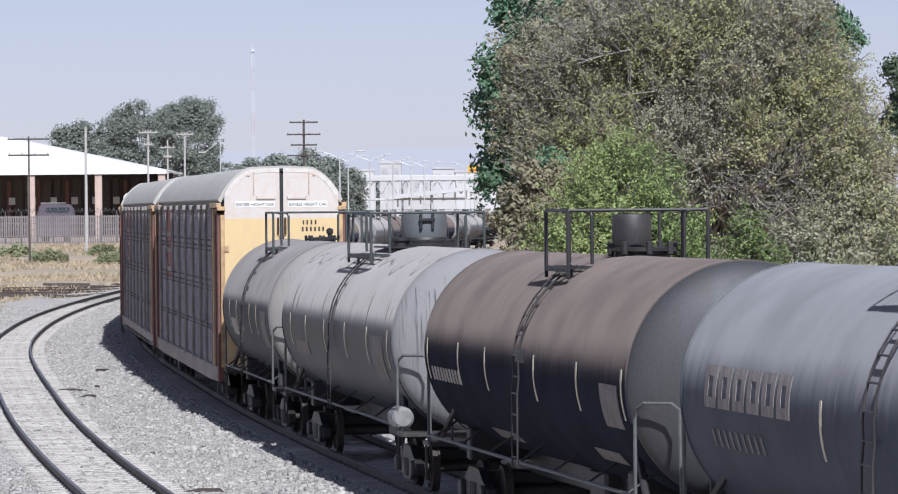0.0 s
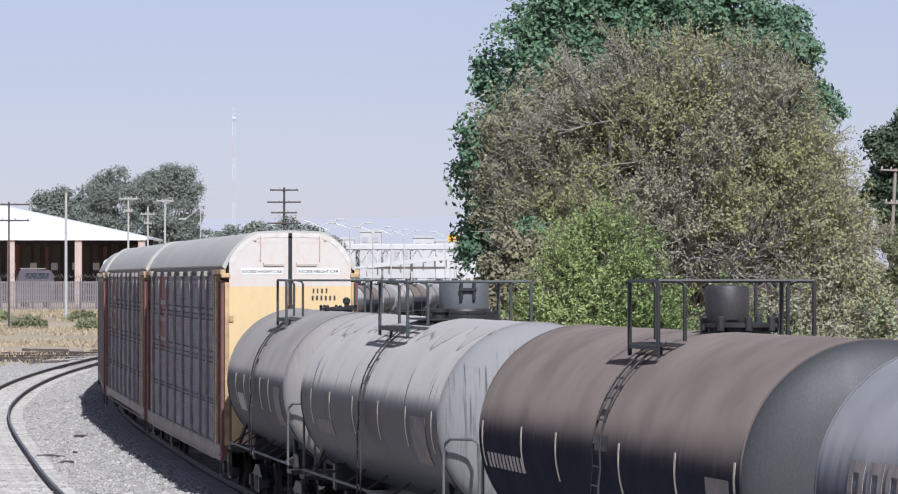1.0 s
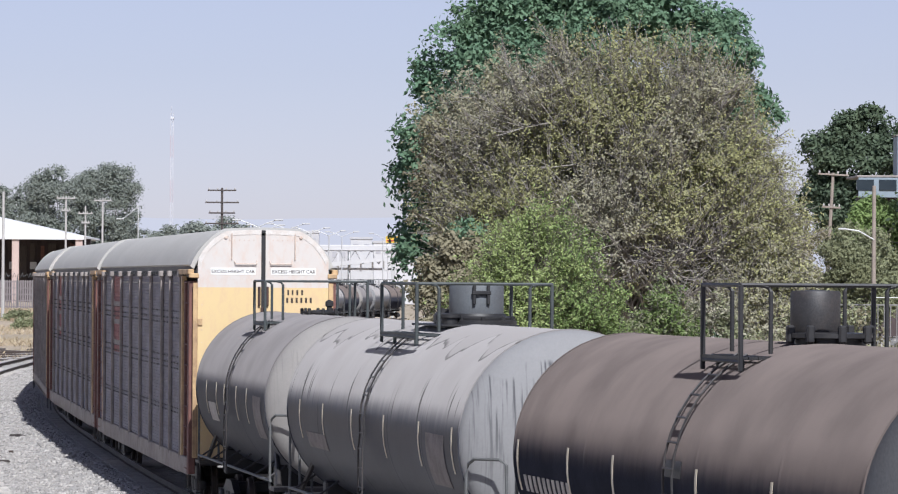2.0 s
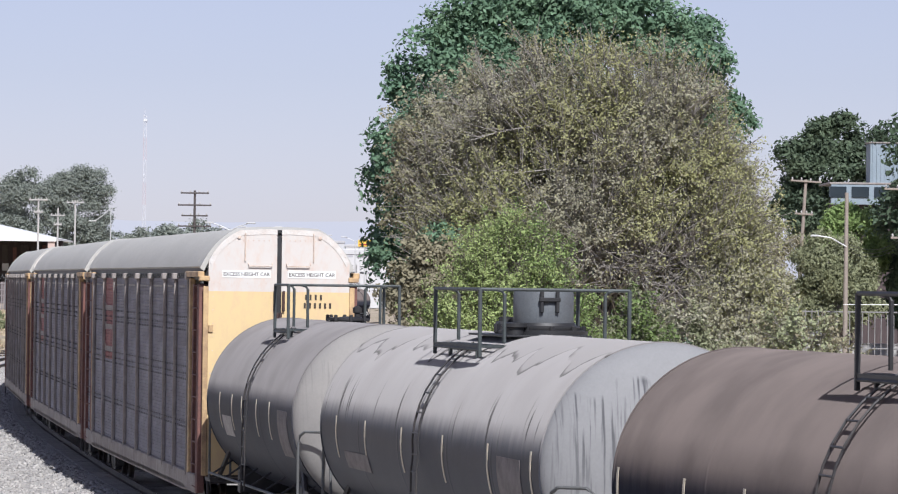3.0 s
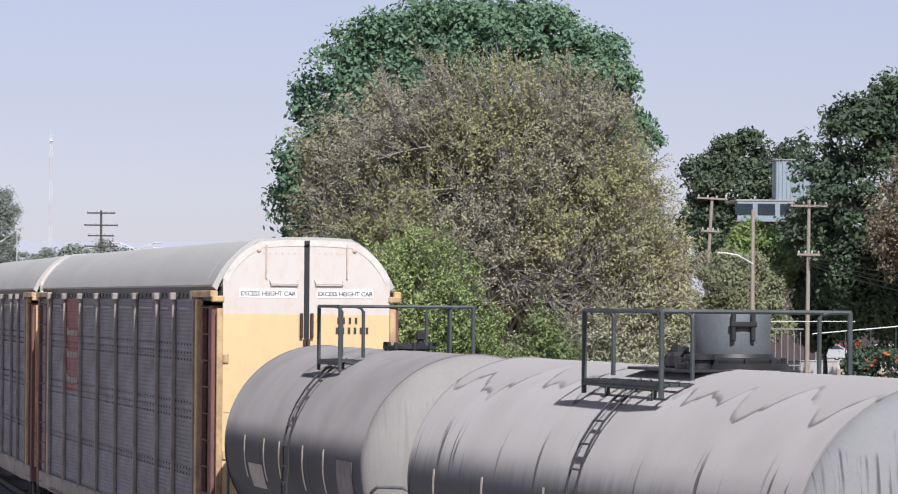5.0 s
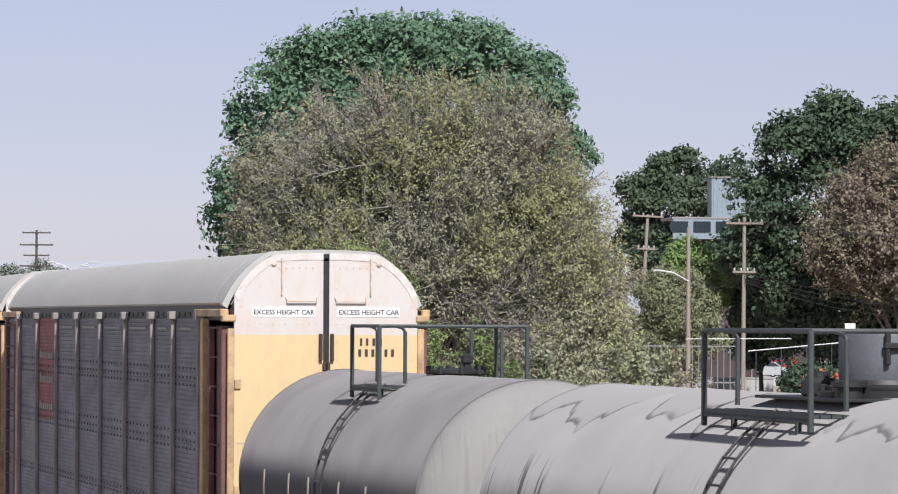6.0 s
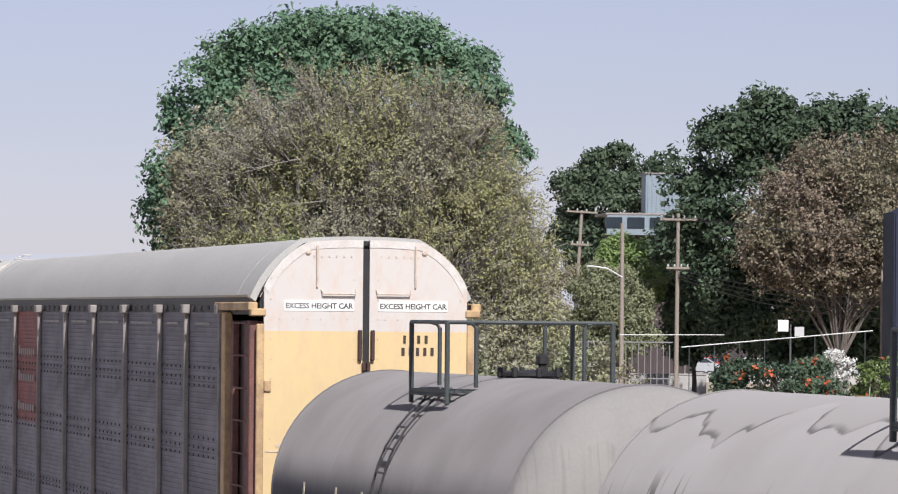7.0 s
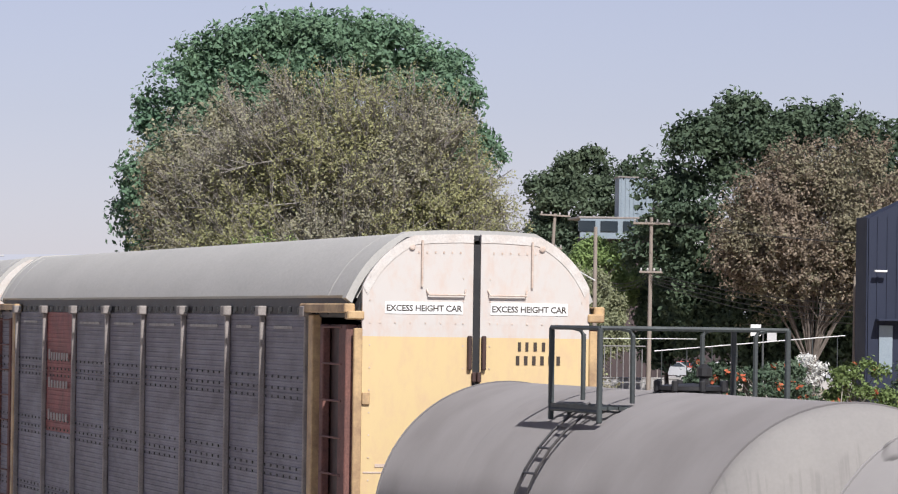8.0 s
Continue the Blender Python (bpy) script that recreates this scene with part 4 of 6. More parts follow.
    for s in (-1, 1):
        part("side_rail", Geo().tube([(xa - 0.3, s * 1.47, 1.2), (xb + 0.3, s * 1.47, 1.2)], 0.025), M["greysteel"], car)
        for x in np.linspace(xa + 0.3, xb - 0.3, 7):
            part("rail_bracket", Geo().tube([(x, s * 1.47, 1.2), (x, s * 1.1, 1.45)], 0.02), M["steel"], car)
    part("air_reservoir", Geo().lathe([(-0.34, 0.05), (-0.33, 0.14), (-0.28, 0.185), (0.28, 0.185), (0.33, 0.14), (0.34, 0.05)], (xb - 0.1, -1.38, 1.32) if paint == M["tank_spill"] else (xb - 3.6, -0.5, 0.75), "x", 18), M["lampwhite" if paint == M["tank_spill"] else "steel"], car, "", 40)
    part("drain_box", Geo().box((0, 0, 0.86), (1.1, 0.9, 0.5), 0.05), M["steel"], car)
    for x in (xa + 1.6, xb - 1.6):
        add_bogie(car, x)
    return car


def dome_bonnet(paint):
    """A drum-shaped valve housing with a dark bracket."""
    def build(car, base):
        z = base - 0.02
        part("valve_base", Geo().lathe([(0, 0.62), (0.10, 0.62), (0.12, 0.5), (0.16, 0.5)], (0.3, 0.12, z), "z", 28), M["black"], car, "", 40)
        part("valve_housing", Geo().lathe([(0.14, 0.40), (0.2, 0.42), (0.62, 0.42), (0.66, 0.40), (0.68, 0.3), (0.69, 0.02)], (0.3, 0.12, z), "z", 32), paint, car, "grey drum-shaped valve cover", 40)
        g = Geo()
        for y in (-0.10, 0.12):
            g.box((0.74, y + 0.1, z + 0.5), (0.05, 0.05, 0.3), 0.01)
        g.box((0.75, 0.11, z + 0.53), (0.05, 0.3, 0.06), 0.01)
        part("lid_bracket", g, M["black"], car)
        for i in range(10):
            t = 2 * math.pi * i / 10
            part("bolt", Geo().lathe([(0, 0.035), (0.16, 0.035), (0.17, 0.02)], (0.3 + 0.56 * math.cos(t), 0.12 + 0.56 * math.sin(t), z), "z", 6), M["black"], car)
        part("valve", Geo().box((-0.45, -0.25, z + 0.12), (0.3, 0.3, 0.2), 0.05).lathe([(0, 0.12), (0.28, 0.1)], (-0.45, -0.25, z), "z", 12), M["black"], car)
        part("foot_plate", Geo().box((-0.05, 0, z + 0.03), (2.6, 1.2, 0.03), 0.01), M["black"], car)
        part("collar", Geo().lathe([(0.0, 0.50), (0.05, 0.54), (0.09, 0.54), (0.11, 0.46), (0.15, 0.44)], (0.3, 0.12, z + 0.06), "z", 28), M["black"], car, "", 40)
        part("side_valve", Geo().lathe([(0, 0.13), (0.14, 0.13), (0.15, 0.17), (0.2, 0.17), (0.22, 0.05)], (0.75, -0.38, z), "z", 14), M["black"], car, "", 40)
    return build


def dome_open(paint):
    """A tall dark hatch with clamps round its foot."""
    def build(car, base):
        z = base - 0.02
        part("hatch_cover", Geo().lathe([(0.16, 0.26), (0.2, 0.28), (0.60, 0.28), (0.63, 0.26), (0.64, 0.02)], (0.0, 0.08, z), "z", 28), paint, car, "dark valve cover", 40)
        part("hatch_flange", Geo().lathe([(0, 0.4), (0.1, 0.4), (0.11, 0.47), (0.16, 0.47), (0.17, 0.3)], (0.25, 0.18, z), "z", 28), M["black"], car, "", 40)
        for i in range(8):
            t = 2 * math.pi * i / 8
            part("clamp", Geo().box((0.25 + 0.46 * math.cos(t), 0.18 + 0.46 * math.sin(t), z + 0.15), (0.09, 0.09, 0.2), 0.02), M["black"], car)
    return build


def dome_low(paint):
    """A low bolted manway."""
    def build(car, base):
        z = base - 0.03
        part("manway", Geo().lathe([(0, 0.3), (0.07, 0.3), (0.08, 0.36), (0.12, 0.36), (0.13, 0.28), (0.15, 0.02)], (0.25, 0.16, z), "z", 28), M["black"], car, "black bolted manway lid", 40)
        for i in range(8):
            t = 2 * math.pi * i / 8
            part("eye_bolt", Geo().box((0.25 + 0.36 * math.cos(t), 0.16 + 0.36 * math.sin(t), z + 0.12), (0.06, 0.06, 0.12), 0.015), M["black"], car)
        part("vent_valve", Geo().lathe([(0, 0.05), (0.2, 0.05), (0.22, 0.08), (0.3, 0.08), (0.34, 0.02)], (0.1, 0.35, z), "z", 10), M["black"], car)
    return build


TRAIN = []   # (thing, metres ahead of the first wagon's near end, half the bogie base)
rack = make_autorack()
TRAIN.append((rack, -HALF, 10.05))

t1 = make_tank("dusty grey tank car with low manway coupled to the tall wagon", -5.7, 5.3, M["tank_grey"], M["head_cream"], (0.82, 0.98, 4.76, "railsteel"), dome_low(M["black"]),
               (-2.6, 1.4), (-3.9, -2.2, -0.9, 1.0, 2.6), ((3.6, 4.7, -26, 3, "placard"), (-3.6, -2.4, -22, -8, "fadedwhite"), (-5.4, -5.1, -62, -52, "white")))
TRAIN.append((t1, 6.97, 5.5))
t2 = make_tank("grey tank car with spilled stains and a drum-shaped valve cover", -8.2, 7.7, M["tank_spill"], M["head_light"], (1.57, 1.04, 4.745, "railsteel"), dome_bonnet(M["drum"]),
               (-4.9, -1.7, 1.9, 4.8), (-6.8, -4.3, -1.4, 1.6, 4.6, 7.2), ((5.2, 6.6, -26, 2, "placard"), (-6.2, -4.2, -22, -12, "placard")))
TRAIN.append((t2, 23.57, 5.5))
t3 = make_tank("black tank car, brown road dust and painted sunlight on its crown", -8.1, 7.1, M["tank_brown"], M["head_dark"], (0.80, 1.0, 4.77, "black"), dome_open(M["steel"]),
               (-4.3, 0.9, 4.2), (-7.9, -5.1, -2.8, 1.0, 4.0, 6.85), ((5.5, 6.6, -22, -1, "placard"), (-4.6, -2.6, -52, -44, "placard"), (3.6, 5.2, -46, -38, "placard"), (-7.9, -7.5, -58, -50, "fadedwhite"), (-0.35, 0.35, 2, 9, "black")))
for k in range(10):
    part("number_mark", Geo().shell(RAD + 0.004, ZC, -7.6 + k * 0.26, -7.45 + k * 0.26, -17, -9), M["fadedwhite"], t3)
TRAIN.append((t3, 43.09, 5.5))
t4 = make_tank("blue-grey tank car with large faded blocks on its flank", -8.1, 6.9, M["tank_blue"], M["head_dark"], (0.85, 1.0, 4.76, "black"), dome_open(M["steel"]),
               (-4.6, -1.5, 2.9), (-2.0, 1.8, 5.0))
for k in range(6):
    x0 = -6.95 + k * 0.64
    for u0, u1, a0, a1 in ((0, 0.16, -3, 15), (0.36, 0.52, -3, 15), (0.16, 0.36, -3, 1.5), (0.16, 0.36, 10.5, 15)):
        part("faded_block", Geo().shell(RAD + 0.004, ZC, x0 + u0, x0 + u1, a0, a1), M["fadedblock"], t4)
for k in range(9):
    part("number_mark", Geo().shell(RAD + 0.004, ZC, -6.75 + k * 0.27, -6.66 + k * 0.27, -20, -12), M["placard"], t4)
TRAIN.append((t4, 61.35, 5.5))

# more wagons behind, round the curve: tall wagons first, then tank cars
COUPLED = 28.62
for k in range(1, 5):
    rear = copy_thing(rack, Matrix())
    ROLLING += [(o, 0.9 if o.location.x > 0 else -0.9) for o in rear.children_recursive if o.name.startswith("wheelset")]
    TRAIN.append((rear, -HALF - COUPLED * k, 10.05))
for k in range(18):
    TRAIN.append((copy_thing((t1, t2, t3)[k % 3], Matrix()), -HALF - COUPLED * 4 - 24.0 - 17.0 * k, 5.5))


# ---- trees and shrubs ----
def leaf_cloud(rs, clumps, normals, per, spread, size, droop=0.0):
    """Small four-cornered leaves in tufts round the given points."""
    n = len(clumps) * per
    ball = rs.normal(0, 1, (n, 3))
    ball *= (rs.rand(n) ** 0.45 * 1.75 / (np.linalg.norm(ball, axis=1) + 1e-9))[:, None]
    c = np.repeat(clumps, per, 0) + ball * np.repeat(spread, per)[:, None]
    nm = np.repeat(normals, per, 0) * 0.8 + rs.normal(0, 0.75, (n, 3)) + np.array([0, 0, 0.35])
    nm /= np.linalg.norm(nm, axis=1)[:, None] + 1e-9
    d = np.cross(nm, rs.normal(0, 1, (n, 3)))
    d[:, 2] -= droop
    d /= np.linalg.norm(d, axis=1)[:, None] + 1e-9
    w = np.cross(nm, d)
    L = (size * rs.uniform(0.6, 1.5, n))[:, None]
    v = np.stack([c - d * L * 0.5, c + w * L * 0.27 + nm * L * 0.06, c + d * L * 0.5, c - w * L * 0.27 + nm * L * 0.06], 1)
    return v.reshape(-1, 3)


def crown_points(rs, center, radii, blobs, blob_r, clumps, z_min=-9.0, inner=0.55, front=0.75, square=2.0):
    """Tufts over a lumpy crown: many small domes set over one large one."""
    u = rs.normal(0, 1, (blobs * 3, 3))
    u /= ((abs(u) ** square).sum(1) ** (1 / square))[:, None]
    u[:, 1] = np.where(rs.rand(len(u)) < front, -abs(u[:, 1]), u[:, 1])
    bc = np.array(center) + u * np.array(radii) * rs.uniform(inner, 0.93, (len(u), 1))
    ok = bc[:, 2] > z_min
    bc, u = bc[ok][:blobs], u[ok][:blobs]
    br = blob_r * rs.uniform(0.55, 1.35, len(bc))
    pick = rs.choice(len(bc), clumps, p=br ** 2 / (br ** 2).sum())
    w = rs.normal(0, 1, (clumps, 3))
    w /= np.linalg.norm(w, axis=1)[:, None]
    w[:, 1] = np.where(rs.rand(clumps) < front, -abs(w[:, 1]), w[:, 1])
    w[:, 2] = np.where(rs.rand(clumps) < 0.82, abs(w[:, 2]), w[:, 2])
    p = bc[pick] + w * (br[pick] * rs.uniform(0.72, 1.08, clumps) ** 1.0)[:, None] * np.array([1, 1, 0.85])
    keep = p[:, 2] > z_min
    return p[keep], w[keep], bc


def tree(name, label, base, height_fork, center, radii, blobs, blob_r, clumps, per, size, leaf, category="tree", twigs=0, z_min=0.5, seed=1, trunk_r=0.3, spread=0.16, bark="bark", second=None, droop=0.0, flowers=0, inner=0.55, twig_r=0.018, thin=None, square=2.0):
    rs = np.random.RandomState(seed)
    ob = thing(name, label, category, Matrix.Translation(base))
    b = np.array(base)
    p, w, bc = crown_points(rs, center, radii, blobs, blob_r, clumps, z_min, inner, square=square)
    if thin:
        # bare lower boughs
        zt, share = thin
        f = np.array([noise.noise(Vector(q) * 0.45) for q in p])
        keep = (p[:, 2] > zt + f * 4) | (rs.rand(len(p)) > share)
        p, w = p[keep], w[keep]
    p, bc = p - b, bc - b
    # trunk and limbs
    g = Geo()
    fork = np.array([0, 0, height_fork])
    pts = [np.array([0, 0, -0.1]), np.array([0.03, 0, height_fork * 0.5]) + rs.normal(0, 0.05, 3), fork]
    g.tube(pts, trunk_r, 10, trunk_r * 0.7)
    limbs = bc[rs.choice(len(bc), min(16, len(bc)), replace=False)]
    for q in limbs:
        mid = fork * 0.55 + q * 0.45 + rs.normal(0, 0.25, 3) + np.array([0, 0, 0.3])
        g.tube([fork - np.array([0, 0, 0.1]), fork * 0.8 + mid * 0.2, mid, q], trunk_r * 0.42, 6, trunk_r * 0.08)
    part("trunk", g, M[bark], ob)
    if twigs:
        g = Geo()
        for i in range(twigs):
            a = bc[rs.randint(len(bc))]
            a = a * rs.uniform(0.45, 0.95) + fork * 0.1
            t = p[rs.randint(len(p))]
            if np.linalg.norm(t - a) > max(radii) * 0.75:
                t = a + (t - a) * 0.45
            m = (a + t) / 2 + rs.normal(0, 0.12, 3)
            g.tube([a, m, t + np.array([0, 0, 0.15])], twig_r * rs.uniform(0.7, 1.8), 3, twig_r * 0.45)
        me = bpy.data.meshes.new("brushwood")
        me.from_pydata(g.v, [], g.f)
        me.materials.append(M["twig"])
        tagged(part("brushwood", me, None, ob), kind="stuff")
    sets = [(leaf, np.ones(len(p), bool))]
    if second:
        leaf2, share, zlow = second
        # the second foliage grows in patches
        f = np.array([noise.noise(Vector(q) * 0.28) for q in p])
        cut = np.quantile(f + zlow * p[:, 2], share)
        sel = (f + zlow * p[:, 2]) < cut
        sets = [(leaf, ~sel), (leaf2, sel)]
    for key, sel in sets:
        q = p[sel]
        v = leaf_cloud(rs, q, w[sel], per, spread * rs.uniform(0.5, 1.4, len(q)), size, droop)
        quads = np.arange(len(v)).reshape(-1, 4)
        tagged(part("crown", quick_mesh("crown", v, quads, M[key]), None, ob), kind="stuff")
    if flowers:
        sel = rs.choice(len(p), flowers)
        top = p[sel] + np.array([0, -0.12, 0.06])
        v = leaf_cloud(rs, top, w[sel], 7, np.full(flowers, 0.07), 0.13)
        tagged(part("blossom", quick_mesh("blossom", v, np.arange(len(v)).reshape(-1, 4), M["flower"]), None, ob, "orange-red blossoms"), kind="stuff")
    return ob


def sticks(a, m, b, r0, r1):
    """Three-sided bent twigs from a over m to b, as vertices and four-cornered faces."""
    n = len(a)
    d = b - a
    d /= np.linalg.norm(d, axis=1)[:, None] + 1e-9
    u = np.cross(d, np.array([0.3, -0.9, 0.31]))
    u /= np.linalg.norm(u, axis=1)[:, None] + 1e-9
    w = np.cross(d, u)
    rings = []
    for p, r in ((a, r0), (m, (r0 + r1) / 2), (b, r1)):
        for k in range(3):
            t = 2 * math.pi * k / 3
            rings.append(p + (u * math.cos(t) + w * math.sin(t)) * r[:, None])
    v = np.stack(rings, 1).reshape(-1, 3)
    q = np.array([(i * 3 + k, i * 3 + (k + 1) % 3, i * 3 + 3 + (k + 1) % 3, i * 3 + 3 + k) for i in range(2) for k in range(3)])
    return v, (np.arange(n)[:, None, None] * 9 + q).reshape(-1, 4)


def branching_tree(name, label, base, fork_z, center, radii, limbs, branches, twigs, tufts_per, per, size, leaves, category="tree", seed=1, trunk_r=0.3, twig_len=1.1, twig_r=0.014, square=2.3, rise=0.35, bare=0.0, bare_below=0.0, spread=0.1, front=0.8, lowest=-0.15, bark="twig"):
    """A tree grown outwards: limbs fan from the fork, branches from the limbs, twigs from the branches, leaf tufts along the twigs."""
    rs = np.random.RandomState(seed)
    ob = thing(name, label, category, Matrix.Translation(base))
    c, rad = np.array(center) - np.array(base), np.array(radii)
    fork = np.array([0, 0, fork_z])

    def shell(u):
        return c + rad * u / ((abs(u) ** square).sum(1) ** (1 / square))[:, None]

    u = rs.normal(0, 1, (limbs, 3))
    u /= np.linalg.norm(u, axis=1)[:, None]
    u[:, 1] = np.where(rs.rand(limbs) < front, -abs(u[:, 1]), abs(u[:, 1]))
    u[:, 2] = np.where(u[:, 2] < lowest, abs(u[:, 2]), u[:, 2])
    tip = c + (shell(u) - c) * rs.uniform(0.55, 0.8, (limbs, 1))
    mid = fork * 0.5 + tip * 0.5 + rs.normal(0, 0.2, (limbs, 3)) + np.array([0, 0, 0.06]) * np.linalg.norm(tip - fork, axis=1)[:, None]
    g = Geo()
    g.tube([(0, 0, -0.1), (0.04, 0, fork_z * 0.5), tuple(fork)], trunk_r, 10, trunk_r * 0.75)
    for m, t in zip(mid, tip):
        p = [fork * (1 - k) ** 2 + m * 2 * k * (1 - k) + t * k * k for k in (0, 0.25, 0.5, 0.75, 1)]
        g.tube(p, trunk_r * rs.uniform(0.28, 0.45), 6, 0.02)
    part("trunk", g, M["bark"], ob)
    # branches
    i = rs.randint(limbs, size=branches)
    k = rs.uniform(0.3, 1.0, branches)[:, None]
    a = fork * (1 - k) ** 2 + mid[i] * 2 * k * (1 - k) + tip[i] * k * k
    out = (a - c) / rad
    out = out / (np.linalg.norm(out, axis=1)[:, None] + 1e-9) * 0.8 + u[i] * 0.5 + rs.normal(0, 0.42, (branches, 3))
    out[:, 2] = np.where(out[:, 2] < lowest * 1.6, abs(out[:, 2]) * 0.5, out[:, 2])
    b = shell(out)
    b = c + (b - c) * rs.uniform(0.80, 0.97, (branches, 1))
    far = np.linalg.norm(b - a, axis=1)
    lim = max(rad) * 0.5
    b = np.where((far > lim)[:, None], a + (b - a) * (lim / (far + 1e-9))[:, None], b)
    m = (a + b) / 2 + rs.normal(0, 0.1, (branches, 3)) + np.array([0, 0, -0.05])
    v1, q1 = sticks(a, m, b, rs.uniform(1.6, 3.2, branches) * twig_r, np.full(branches, twig_r * 0.7))
    # twigs
    j = rs.randint(branches, size=twigs)
    k = rs.uniform(0.25, 1.0, twigs)[:, None]
    ta = a[j] * (1 - k) ** 2 + m[j] * 2 * k * (1 - k) + b[j] * k * k
    along = (b - a)[j]
    along /= np.linalg.norm(along, axis=1)[:, None] + 1e-9
    dirs = along * 0.75 + rs.normal(0, 0.42, (twigs, 3)) + np.array([0, -0.1, rise])
    dirs /= np.linalg.norm(dirs, axis=1)[:, None]
    tl = (twig_len * rs.uniform(0.45, 1.3, twigs))[:, None]
    tb = ta + dirs * tl
    tm = (ta + tb) / 2 + rs.normal(0, 0.04, (twigs, 3))
    v2, q2 = sticks(ta, tm, tb, rs.uniform(0.6, 1.1, twigs) * twig_r, np.full(twigs, twig_r * 0.4))
    me = quick_mesh("brushwood", np.concatenate([v1, v2]), np.concatenate([q1, q2 + len(v1)]), M[bark])
    tagged(part("brushwood", me, None, ob), kind="stuff")
    # leaf tufts on the twigs, in patches of their own tone; low boughs stay barer
    k = rs.uniform(0.3, 1.08, (twigs, tufts_per))[..., None]
    p = (ta[:, None] * (1 - k) + tb[:, None] * k).reshape(-1, 3) + rs.normal(0, 0.06, (twigs * tufts_per, 3))
    w = np.repeat(dirs, tufts_per, 0)
    f = np.array([noise.noise(Vector(q) * 0.42) for q in p])
    keep = rs.rand(len(p)) > bare * np.clip((bare_below - p[:, 2] + f * 4.5) / 3.0, 0, 1)
    p, w, f = p[keep], w[keep], f[keep]
    f = np.array([noise.noise(Vector(q) * 0.25 + Vector((7, 3, seed))) for q in p]) + rs.normal(0, 0.24, len(p))
    cuts = np.quantile(f, np.cumsum([0.0] + [x for _, x in leaves])[1:-1]) if len(leaves) > 1 else []
    group = np.searchsorted(cuts, f) if len(leaves) > 1 else np.zeros(len(p), int)
    for n, (key, _) in enumerate(leaves):
        sel = group == n
        v = leaf_cloud(rs, p[sel], w[sel], per, spread * rs.uniform(0.6, 1.4, sel.sum()), size)
        tagged(part("crown", quick_mesh("crown", v, np.arange(len(v)).reshape(-1, 4), M[key]), None, ob), kind="stuff")
    return ob


